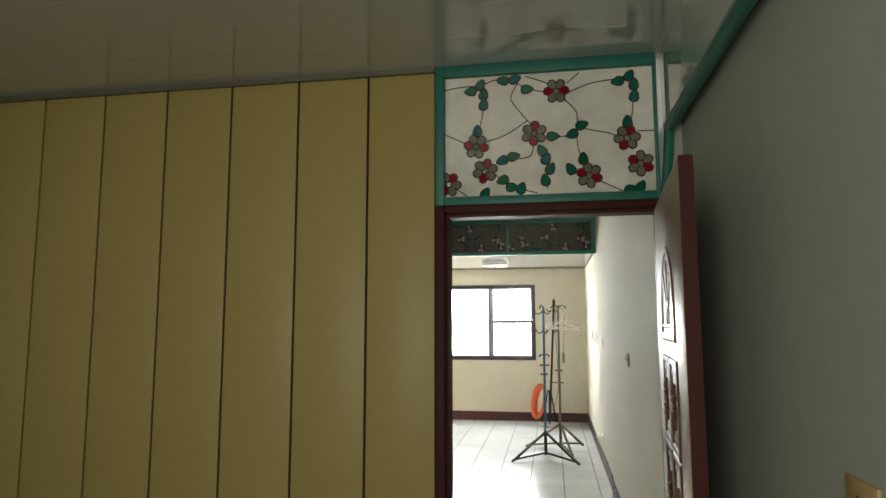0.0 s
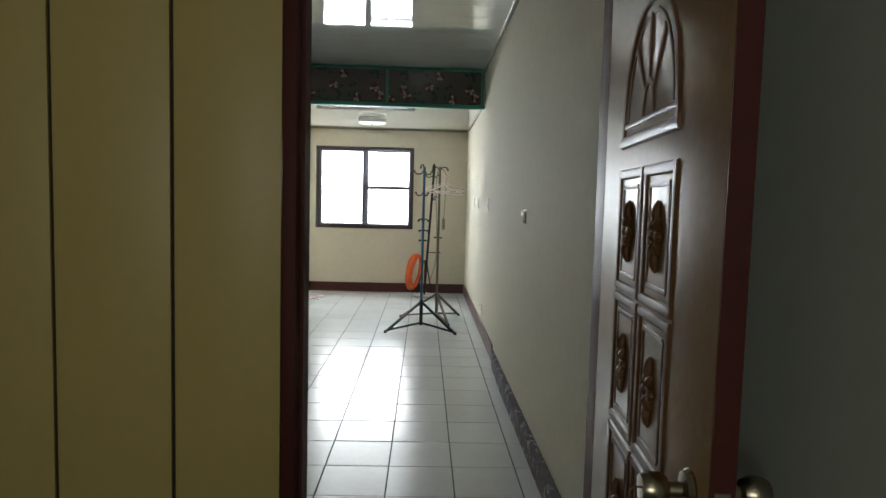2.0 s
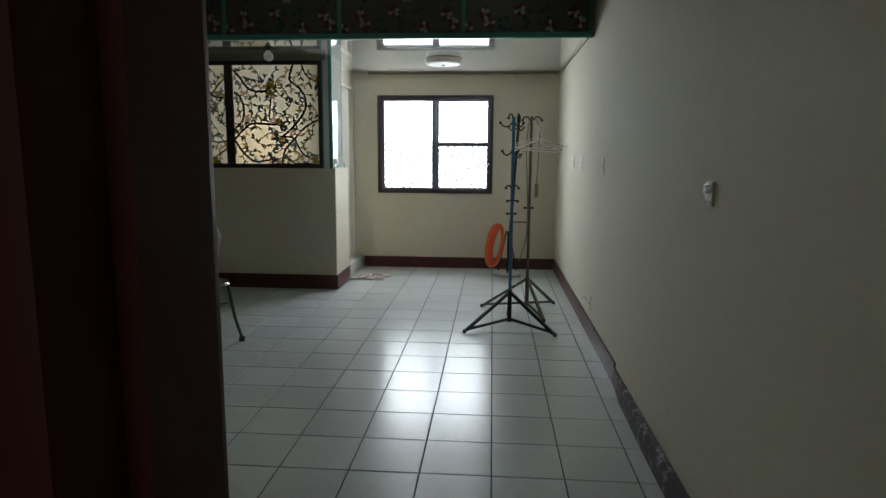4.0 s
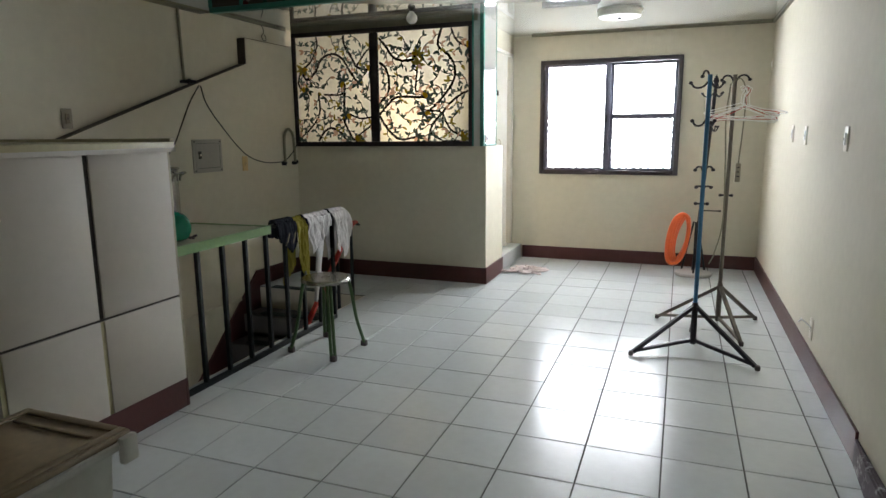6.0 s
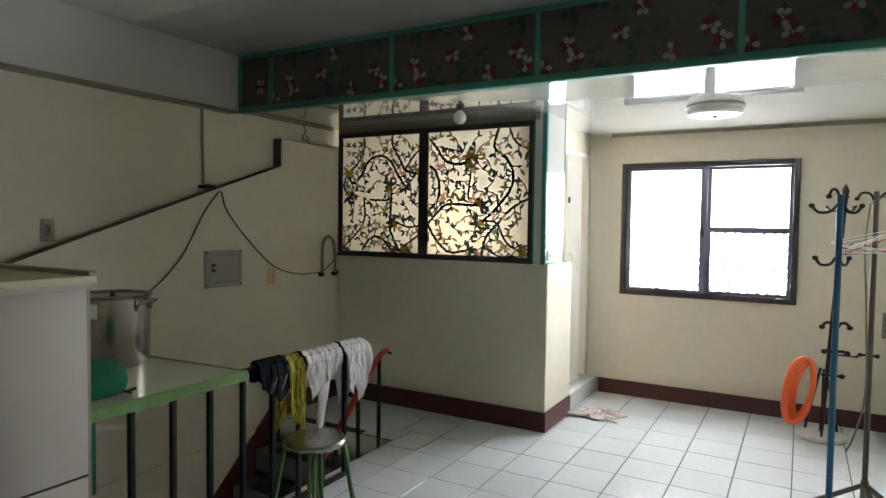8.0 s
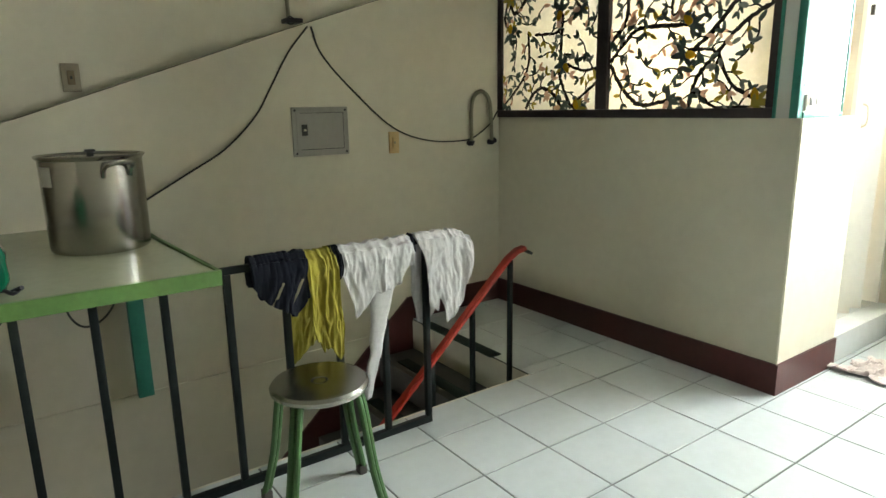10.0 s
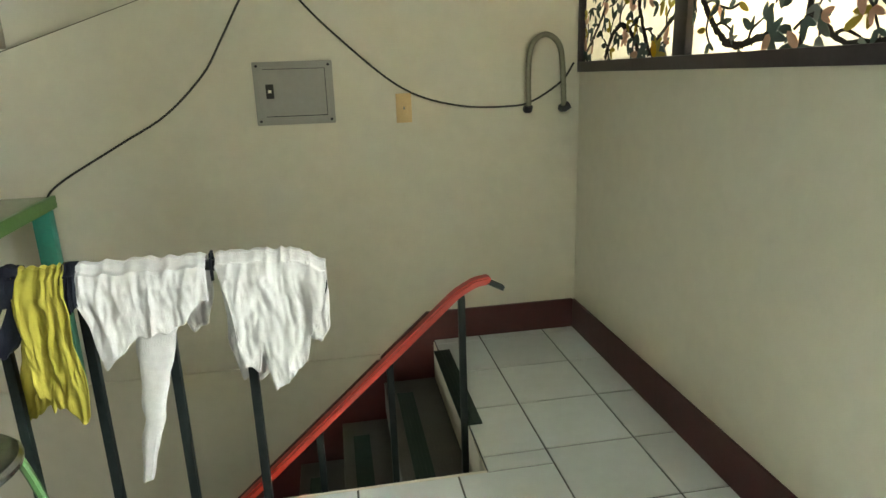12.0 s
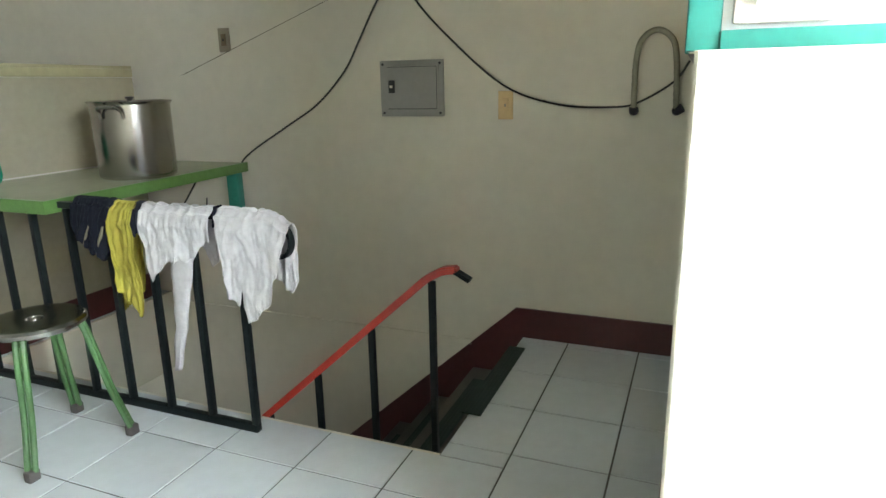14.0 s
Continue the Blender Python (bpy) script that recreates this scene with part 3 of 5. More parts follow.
def blossom_pane(parent, x0, z1, w, h, y, petal, accent, leaf_1, leaf_2, size, lead_w):
    """Blossoms, leaves and black stems in front of a pane whose top corner is (x0, z1)."""
    def at(u, v):
        return x0 + u * w, z1 - v * h
    bm = bmesh.new()
    for st in STEMS:
        ribbon(bm, smooth([at(*p) for p in st]), y - 0.0008, lead_w)
    part("leading", bm, LEAD, parent)

    def cut(out):
        return [(min(max(x, x0), x0 + w), min(max(z, z1 - h), z1)) for x, z in out]
    for row, m in ((LEAVES_A, leaf_1), (LEAVES_B, leaf_1), (LEAVES_C, leaf_2)):
        for u, v, a in row:
            x, z = at(u, v)
            piece("leaf_edge", cut(leaf_shape(x, z, size * 1.12, size * 0.82, radians(a))), y - 0.0012, LEAD, parent)
            piece("leaf", cut(leaf_shape(x, z, size * 0.90, size * 0.60, radians(a))), y - 0.0026, m, parent)
    for i, (u, v) in enumerate(BLOSSOMS):
        x, z = at(u, v)
        for k in range(6):
            a = radians(60 * k + 25 * i)
            px, pz = x + math.cos(a) * size * 0.62, z + math.sin(a) * size * 0.62
            m = accent if k in ((i % 6, (i + 1) % 6, (i + 3) % 6) if petal is PETAL_UNLIT else (i % 6, (i + 3) % 6)) else petal
            piece("petal_edge", cut(leaf_shape(px, pz, size * 0.95, size * 0.78, a + math.pi, 10, 0.4)), y - 0.0040, LEAD, parent)
            piece("petal", cut(leaf_shape(px, pz, size * 0.76, size * 0.60, a + math.pi, 10, 0.4)), y - 0.0055, m, parent)
        if u > 0.05:
            piece("petal", cut(leaf_shape(x, z, size * 0.3, size * 0.3, 0, 8, 0)), y - 0.0070, petal, parent)


# transom over the bedroom door
transom = thing("transom_window", (0, 0, 0), "white patterned glass transom with red blossoms in a teal frame", "transom", kind="structure")
TZ0, TZ1, TX0, TX1 = 2.055, 2.572, -0.955, -0.105
boxes("frame", TEAL, [(TX0 - 0.038, DY0 - 0.015, 2.02, TX0, DY0 + 0.06, H3), (TX1, DY0 - 0.012, 2.02, TX1 + 0.012, DY0 + 0.06, H3), (TX0, DY0 - 0.015, 2.02, TX1, DY0 + 0.06, TZ0), (TX0, DY0 - 0.015, TZ1, TX1, DY0 + 0.06, H3)], transom, bevel=0.004)
boxes("pane", FILM_WHITE, [(TX0, DY0 + 0.01, TZ0, TX1, DY0 + 0.014, TZ1)], transom)
blossom_pane(transom, TX0, TZ1, TX1 - TX0, TZ1 - TZ0, DY0 + 0.009, FILM_TAUPE, FILM_RED, FILM_GREEN, FILM_TEAL, 0.05, 0.004)
setting(boxes("trim_bedroom", PVC, [(-0.075, BY, 2.315, -0.02, DY0 + 0.05, H3)]), "glossy white strip over the bedroom wall", "trim")
bm = bmesh.new()
sweep(bm, [(-0.05, BY, 2.305), (-0.05, DY0 - 0.0, 2.305)], 0.022, 10)
sweep(bm, [(-0.05, DY0 - 0.01, 2.31), (-0.06, DY0 - 0.01, 2.17), (-0.075, DY0 - 0.01, 2.03)], 0.02, 8)
setting(part("trim_bedroom_edge", bm, TEAL), "rounded teal wall moulding", "trim")

# hanging beam of patterned glass, its shade painted into the glass colours
beam = thing("glass_beam", (0, 0, 0), "hanging beam of unlit blossom-patterned glass in a teal frame", "beam", kind="structure")
BZ0, BZ1 = 2.328, H1 - 0.004
cuts = [LX + 0.03, -4.02, -2.995, -2.035, -1.03, -0.03]
boxes("frame", TEAL, [(LX + 0.03, BEAM - 0.01, BZ0, -0.002, BEAM + 0.045, BZ0 + 0.04), (LX + 0.03, BEAM - 0.01, BZ1 - 0.025, -0.002, BEAM + 0.045, BZ1)], beam, bevel=0.004)
for c in cuts:
    boxes("mullion", TEAL, [(c - 0.014, BEAM - 0.006, BZ0 + 0.04, c + 0.014, BEAM + 0.04, BZ1 - 0.025)], beam, bevel=0.003)
for a, b in zip(cuts, cuts[1:]):
    boxes("pane", FILM_UNLIT, [(a + 0.014, BEAM + 0.012, BZ0 + 0.04, b - 0.014, BEAM + 0.018, BZ1 - 0.025)], beam)
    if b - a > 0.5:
        blossom_pane(beam, a + 0.014, BZ1 - 0.025, b - a - 0.028, BZ1 - BZ0 - 0.065, BEAM + 0.011, PETAL_UNLIT, UNLIT_RED, UNLIT_GREEN, UNLIT_GREEN, 0.048, 0.004)
    else:
        bm = bmesh.new()
        ribbon(bm, smooth([(a + 0.02, 2.5), (a + 0.12, 2.42), (a + 0.22, 2.55), (a + 0.27, 2.66)]), BEAM + 0.0105, 0.004)
        part("leading", bm, LEAD, beam)
        for k in range(6):
            piece("petal", leaf_shape(a + 0.2 + 0.035 * math.cos(k * 1.05), 2.5 + 0.035 * math.sin(k * 1.05), 0.045, 0.036, k * 1.05), BEAM + 0.006, PETAL_UNLIT if k % 3 else UNLIT_RED, beam)
setting(boxes("wall_over_beam", PAINT, [(LX - 0.08, BEAM + 0.05, H2, 0, BEAM + 0.06, H1 + 0.1)]), "closed back of the ceiling step", "wall")

# bathroom glass with leafy branches
bath = thing("bathroom_window", (0, 0, 0), "lit frosted window with leafy fruit branches in a dark frame", "window", kind="structure")
GZ0, GZ1, GX0, GX1, GM = 1.258, 2.33, LX, -2.51, -3.46
boxes("frame", ALU_BROWN, [(GX0, PY - 0.012, GZ0, GX1, PY + 0.04, GZ0 + 0.045), (GX0, PY - 0.012, GZ1 - 0.04, GX1, PY + 0.04, GZ1), (GX0, PY - 0.012, GZ0 + 0.045, GX0 + 0.035, PY + 0.04, GZ1 - 0.04), (GX1 - 0.035, PY - 0.012, GZ0 + 0.045, GX1, PY + 0.04, GZ1 - 0.04),
                           (GM - 0.05, PY - 0.014, GZ0 + 0.045, GM + 0.03, PY + 0.04, GZ1 - 0.04)], bath, bevel=0.003)
boxes("top_strip", CONDUIT, [(GX0, PY - 0.01, GZ1, -2.460, PY + 0.04, H2)], bath, "grey closing strip under the ceiling")
boxes("post", TEAL, [(GX1, PY - 0.015, GZ0, -2.495, PY + 0.03, H2), (-2.438, PY - 0.012, GZ0, -2.402, PY + 0.03, H2)], bath, "teal corner post", bevel=0.003)
boxes("post", PVC, [(-2.495, PY - 0.008, GZ0, -2.438, PY + 0.03, H2)], bath, "white strip between the teal posts")


# painted branches, as shares of a pane's width and height from the bottom corner
BOUGHS_A = [[(0.29, 1.0), (0.29, 0.9), (0.2, 0.77), (0.08, 0.7)], [(0.06, 0.69), (0.14, 0.6), (0.26, 0.67), (0.34, 0.78), (0.48, 0.83), (0.62, 0.79), (0.73, 0.66), (0.82, 0.56)], [(0.65, 1.0), (0.66, 0.92), (0.76, 0.78), (0.82, 0.7), (1.0, 0.66)],
            [(0.82, 0.71), (0.9, 0.8), (1.0, 0.87)], [(0.36, 0.45), (0.58, 0.45), (0.65, 0.49), (0.64, 0.57)], [(0.29, 0.47), (0.3, 0.29), (0.2, 0.16), (0.03, 0.04)], [(0.65, 0.47), (0.63, 0.25), (0.64, 0.18), (0.73, 0.04), (0.82, 0.0)],
            [(0.27, 0.01), (0.36, 0.1), (0.47, 0.13), (0.59, 0.08), (0.65, 0.01)], [(1.0, 0.23), (0.85, 0.22), (0.68, 0.27)], [(0.73, 0.01), (0.93, 0.12), (1.0, 0.16)], [(0.06, 0.69), (0.02, 0.57), (0.09, 0.48)]]
BOUGHS_B = [[(0.01, 0.95), (0.1, 0.86), (0.16, 0.78), (0.26, 0.74), (0.38, 0.74), (0.45, 0.79)], [(0.01, 0.73), (0.08, 0.68), (0.12, 0.57), (0.1, 0.45), (0.01, 0.36)], [(0.0, 0.25), (0.12, 0.36), (0.21, 0.41), (0.4, 0.405), (0.55, 0.4)],
            [(0.43, 0.42), (0.42, 0.51), (0.45, 0.7)], [(0.71, 1.0), (0.67, 0.86), (0.79, 0.76), (0.85, 0.65), (0.83, 0.53), (0.73, 0.41), (0.6, 0.3), (0.52, 0.26)], [(0.99, 0.45), (0.83, 0.37), (0.67, 0.22), (0.6, 0.15), (0.55, 0.0)],
            [(0.54, 0.28), (0.7, 0.26), (0.79, 0.12), (0.94, 0.03)], [(0.0, 0.24), (0.08, 0.13), (0.16, 0.06), (0.24, 0.02), (0.43, 0.04)], [(0.81, 1.0), (0.87, 0.89), (1.0, 0.82)], [(0.6, 0.1), (0.7, 0.01), (0.93, 0.005)]]


def branch_pane(parent, boughs, x0, x1, z0, z1, y, seed):
    """Thorny boughs with twigs, small grouped leaves and a few fruits on white glass."""
    rng = random.Random(seed)
    w, h = x1 - x0, z1 - z0
    bm = bmesh.new()
    tips, crowns = [], []

    def inside(q):
        return x0 + 0.004 < q.x < x1 - 0.004 and z0 + 0.004 < q.y < z1 - 0.004
    for mi, st in enumerate(boughs):
        line = smooth([(x0 + u * w, z0 + v * h) for u, v in st], 9)
        line = [Vector((min(max(p.x + rng.uniform(-0.003, 0.003), x0), x1), min(max(p.y + rng.uniform(-0.003, 0.003), z0), z1))) for p in line]
        base = 0.021 if len(st) > 4 else 0.016
        ribbon(bm, line, y, [base * rng.uniform(0.75, 1.25) for _ in line])
        crowns.append((line[-1], math.atan2(*(line[-1] - line[-3]).yx)))
        turn = 1
        for k in range(3, len(line) - 2, 4):
            d = (line[k + 1] - line[k - 1]).normalized()
            turn = -turn
            side = Vector((-d.y, d.x)) * turn
            q1 = line[k] + (side * 0.75 + d * 0.5) * rng.uniform(0.03, 0.055)
            q2 = q1 + (side * 0.35 + d).normalized() * rng.uniform(0.03, 0.055)
            if inside(q1) and inside(q2):
                ribbon(bm, smooth([line[k], q1, q2], 4), y - 0.0004, [0.010, 0.0095, 0.009, 0.0085, 0.008, 0.0075, 0.007, 0.006, 0.005])
                tips += [(q1, math.atan2(side.y, side.x)), (q2, math.atan2((q2 - q1).y, (q2 - q1).x))]
        for k in range(2, len(line) - 2, 2):
            d = (line[k + 1] - line[k - 1]).normalized()
            thorn = line[k] + Vector((-d.y, d.x)) * rng.choice((-1, 1)) * 0.014
            ribbon(bm, [line[k], thorn], y - 0.0002, [0.008, 0.002])
    step = 0.088
    for gi in range(int(w / step) + 1):
        for gj in range(int(h / step) + 1):
            p = Vector((x0 + (gi + rng.uniform(0.15, 0.85)) * step, z0 + (gj + rng.uniform(0.15, 0.85)) * step))
            if any((p - q).length < 0.045 for q, _ in tips):
                continue
            a = rng.uniform(0, 6.28)
            u = Vector((math.cos(a), math.sin(a)))
            q1, q2 = p + u * 0.045, p - u * 0.05 + Vector((-u.y, u.x)) * 0.025
            if inside(p) and inside(q1) and inside(q2):
                ribbon(bm, smooth([q1, p, q2], 4), y - 0.0004, 0.0075)
                tips += [(q1, a), (q2, a + 2.6), (p, a + 1.4)]
    part("branches", bm, LEAD, parent, "black thorny painted branches")

    def cut(out):
        return [(min(max(x, x0), x1), min(max(z, z0), z1)) for x, z in out]
    depth = y - 0.0016

    def leaf(q, a, ln, wd, m, name="leaf"):
        nonlocal depth
        c = (q.x + math.cos(a) * ln * 0.5, q.y + math.sin(a) * ln * 0.5)
        piece(name, cut(leaf_shape(c[0], c[1], ln, ln * wd, a, 8, 0.9)), depth, m, parent)
        depth -= 0.00001
    for k, (q, a) in enumerate(tips):
        m = (LEAF_DARK, LEAF_GREY, LEAF_DARK, LEAF_OLIVE, LEAF_DARK, FRUIT_PINK)[rng.randrange(6)]
        for j in range(rng.choice((1, 2, 2))):
            leaf(q, a + (j - 0.5) * 1.1 + rng.uniform(-0.3, 0.3), rng.uniform(0.036, 0.058), rng.uniform(0.36, 0.48), m)
    for k, (q, a) in enumerate(crowns):
        for j in range(4):
            leaf(q, a + (j - 1.5) * 0.95, rng.uniform(0.06, 0.085), 0.40, LEAF_DARK if k % 3 else LEAF_OLIVE)
        if k % 2 == 0:
            leaf(q, a + 2.4, 0.064, 0.62, FRUIT_YELLOW, "fruit")
        else:
            leaf(q, a - 2.2, 0.06, 0.5, FRUIT_PINK, "fruit")


for n, (a, b) in enumerate(((GX0 + 0.035, GM - 0.05), (GM + 0.03, GX1 - 0.035))):
    boxes("pane", FILM_WHITE, [(a, PY + 0.012, GZ0 + 0.045, b, PY + 0.016, GZ1 - 0.04)], bath)
    branch_pane(bath, (BOUGHS_A, BOUGHS_B)[n], a, b, GZ0 + 0.045, GZ1 - 0.04, PY + 0.0095, 4 + n)

# side of the bathroom over the low wall
side = setting(boxes("wall_bathroom_side", PVC, [(-2.440, PY + 0.03, GZ0, -2.406, 6.27, H2)]), "glossy white panel on the low bathroom wall", "wall")
boxes("edge", TEAL, [(-2.442, 6.27, GZ0, -2.402, 6.285, H2), (-2.406, PY + 0.03, GZ0, -2.396, 6.27, GZ0 + 0.024)], side, "teal edge strip", bevel=0.002)
bsw = boxes("bathroom_switch", IVORY, [(-2.406, 5.92, 1.288, -2.394, 6.04, 1.36)], bevel=0.004)
tagged(bsw, "ivory double rocker switch above the low wall", "switch")
for y in (5.957, 6.003):
    bm = bmesh.new()
    prism(bm, [(-2.394, 1.31), (-2.381, 1.313), (-2.388, 1.344), (-2.394, 1.344)], "y", y - 0.012, y + 0.012)
    part("rocker", bm, WHITE_PLASTIC, bsw, "white rocker")

# bathroom doorway
bdoor = thing("folding_door", (-2.460, 6.95, 0.15), "white plastic folding door pushed open", "door")
bdoor.location = (0, 0, 0)
fy = 6.83
for k in range(4):
    d = 0.045 if k % 2 else -0.02
    e = -0.02 if k % 2 else 0.045
    bm = bmesh.new()
    prism(bm, [(-2.570 + d, fy), (-2.550 + d, fy), (-2.550 + e, fy + 0.075), (-2.570 + e, fy + 0.075)], "z", 0.152, 2.198)
    part("slat", bm, WHITE_PVC, bdoor)
    fy += 0.075
bm = bmesh.new()
sweep(bm, smooth([(-2.540, 6.845, 1.19), (-2.515, 6.845, 1.21), (-2.515, 6.845, 1.29), (-2.540, 6.845, 1.31)], 5), 0.007, 8)
part("handle", bm, IVORY, bdoor, "ivory bow handle")
for z in (0.45, 1.75):
    boxes("hinge", BLACK_PLASTIC, [(-2.552, 6.822, z, -2.536, 6.834, z + 0.05)], bdoor, "dark hinge")
setting(boxes("bathroom_door_frame", WHITE_PVC, [(-2.590, WY - 0.03, 0.15, -2.495, WY, 2.2), (-2.590, 6.45, 2.17, -2.495, WY - 0.03, 2.2)], bevel=0.003), "white plastic bathroom door frame", "door frame")

# ---- bedroom door ----
door = thing("bedroom_door", (-0.122, DY0 - 0.012, 0.01), "open varnished wooden door with carved panels and steel knob", "door")
door.rotation_euler = (0, 0, radians(-4.7))
LEAF_W = 0.84
boxes("leaf", DOOR_WOOD, [(0, -LEAF_W, 0, 0.036, 0, 1.967)], door, bevel=0.003)
boxes("edge", DOOR_EDGE, [(0.001, -LEAF_W - 0.003, 0, 0.036, -LEAF_W + 0.002, 1.968), (0.036, -LEAF_W, 0, 0.039, 0, 1.967)], door, "dark red painted edge and back")


def lower_relief(bm, share):
    """Carving flattened towards the leaf."""
    for v in bm.verts:
        v.co.x *= share


def moulding(y0, y1, z0, z1, name="panel_moulding"):
    """A raised rounded frame on the leaf's face with a field inside."""
    bm = bmesh.new()
    for a, b in (((y0, z0), (y1, z0)), ((y1, z0), (y1, z1)), ((y1, z1), (y0, z1)), ((y0, z1), (y0, z0))):
        d = Vector((b[0] - a[0], b[1] - a[1])).normalized() * 0.010
        sweep(bm, [(-0.001, a[0] - d.x, a[1] - d.y), (-0.001, b[0] + d.x, b[1] + d.y)], 0.012, 8)
    q = 0.03
    for a, b in (((y0 + q, z0 + q), (y1 - q, z0 + q)), ((y1 - q, z0 + q), (y1 - q, z1 - q)), ((y1 - q, z1 - q), (y0 + q, z1 - q)), ((y0 + q, z1 - q), (y0 + q, z0 + q))):
        sweep(bm, [(-0.001, a[0], a[1]), (-0.001, b[0], b[1])], 0.006, 6)
    lower_relief(bm, 0.5)
    return part(name, bm, CARVE, door)


def rosette(y, z):
    """A carved leafy ornament in the middle of a panel."""
    bm = bmesh.new()
    for k in range(8):
        a = math.pi / 4 * k
        r = 0.055 if k % 2 == 0 else 0.038
        c, sn = math.cos(a), math.sin(a)
        sweep(bm, smooth([(-0.002, y + 0.7 * c * 0.012, z + sn * 0.015), (-0.012, y + 0.6 * c * r * 0.6, z + sn * r * 0.8), (-0.003, y + 0.6 * c * r, z + sn * r * 1.25)], 3), [0.006, 0.009, 0.011, 0.012, 0.011, 0.009, 0.004], 6)
    lathe(bm, [(0, 0), (0.012, 0.002), (0.014, 0.006), (0.008, 0.012), (0, 0.013)], (0, 0, 0), 10)
    lower_relief(bm, 0.65)
    return part("rosette", bm, CARVE, door)


def rosette_at(y, z):
    ob = rosette(0.0, 0.0)
    ob.location = (0, y, z)


for z0, z1 in ((1.148, 1.408), (0.832, 1.12), (0.47, 0.80), (0.13, 0.42)):
    for y0, y1 in ((-0.395, -0.205), (-0.62, -0.43)):
        moulding(y0, y1, z0, z1)
        rosette_at((y0 + y1) / 2, (z0 + z1) / 2)
bm = bmesh.new()
arch = [(-0.001, -0.412 + 0.20 * math.cos(radians(a)), 1.513 + 0.25 * math.sin(radians(a))) for a in range(0, 181, 15)]
sweep(bm, [(-0.001, -0.212, 1.483)] + arch + [(-0.001, -0.612, 1.483)], 0.013, 8)
sweep(bm, [(-0.001, -0.412 + 0.17 * math.cos(radians(a)), 1.518 + 0.212 * math.sin(radians(a))) for a in range(0, 181, 15)], 0.006, 6)
sweep(bm, [(-0.001, -0.20, 1.483), (-0.001, -0.625, 1.483)], 0.015, 8)
sweep(bm, [(-0.001, -0.212, 1.518), (-0.001, -0.612, 1.518)], 0.007, 8)
for a in (50, 90, 130):
    c, sn = math.cos(radians(a)), math.sin(radians(a))
    sweep(bm, [(-0.001, -0.412 + 0.04 * c, 1.523 + 0.06 * sn), (-0.001, -0.412 + 0.165 * c, 1.518 + 0.21 * sn)], [0.006, 0.011], 8)
sweep(bm, [(-0.001, -0.412 + 0.04 * math.cos(radians(a)), 1.523 + 0.07 * math.sin(radians(a))) for a in range(0, 181, 20)], 0.008, 6)
lower_relief(bm, 0.5)
part("fanlight_carving", bm, CARVE, door, "arched sunburst carving")
knob = thing("knob", (0, -LEAF_W + 0.07, 0.895), "", "")
knob.parent = door
for k in ("label", "category"):
    if k in knob:
        del knob[k]
bm = bmesh.new()
lathe(bm, [(0.032, 0), (0.034, 0.004), (0.028, 0.012), (0.012, 0.016), (0.011, 0.034), (0.020, 0.038), (0.026, 0.05), (0.026, 0.068), (0.021, 0.078), (0, 0.08)], seg=24)
bmesh.ops.rotate(bm, verts=bm.verts, cent=(0, 0, 0), matrix=Matrix.Rotation(-math.pi / 2, 3, "Y"))
part("inner_knob", bm, BRASS, knob, "brushed round knob")
bm = bmesh.new()
lathe(bm, [(0.032, 0), (0.034, 0.004), (0.028, 0.012), (0.012, 0.016), (0.011, 0.034), (0.020, 0.038), (0.026, 0.05), (0.026, 0.068), (0.021, 0.078), (0, 0.08)], seg=24)
bmesh.ops.rotate(bm, verts=bm.verts, cent=(0, 0, 0), matrix=Matrix.Rotation(math.pi / 2, 3, "Y"))
bmesh.ops.translate(bm, verts=bm.verts, vec=(0.039, 0, 0))
part("outer_knob", bm, BRASS, knob, "brushed round knob")
boxes("latch_plate", STEEL, [(0.008, -0.0755, -0.03, 0.030, -0.0735, 0.03)], knob, "steel latch plate")
bm = bmesh.new()
sweep(bm, [(-0.082 + 0.012 * math.cos(a / 10 * 6.283), 0.004, -0.012 + 0.012 * math.sin(a / 10 * 6.283)) for a in range(11)], 0.0016, 6)
box(bm, -0.092, 0.0, -0.075, -0.074, 0.003, -0.022, 0.001)
box(bm, -0.100, 0.004, -0.068, -0.088, 0.007, -0.022, 0.001)
part("key", bm, BRASS, knob, "keys hanging in the lock")


# ---- wall fittings ----
def wall_plate(y, z, w, h, material, label, rocker=True, on="east", x=0.0, cat="switch"):
    sx = -1 if on == "east" else 1
    ob = thing("wall_switch" if cat == "switch" else "wall_socket", (x, y, z), label, cat)
    boxes("plate", material, [(0, -w / 2, -h / 2, sx * 0.008, w / 2, h / 2)], ob, bevel=0.003)
    if cat == "switch":
        boxes("rocker", {BEIGE: BEIGE, DUSTY: LID_BROWN}.get(material, WHITE_PLASTIC), [(sx * 0.008, -w * 0.2, -h * 0.25, sx * 0.014, w * 0.2, h * 0.25)], ob, bevel=0.002)
        boxes("marker", BLACK_PLASTIC if material is not BEIGE else DUSTY, [(sx * 0.014, -w * 0.06, -h * 0.05, sx * 0.0155, w * 0.06, h * 0.05)], ob)
    else:
        boxes("slot", BLACK_PLASTIC, [(sx * 0.008, -0.012, -0.012, sx * 0.009, -0.008, 0.012), (sx * 0.008, 0.008, -0.012, sx * 0.009, 0.012, 0.012)], ob)
    return ob


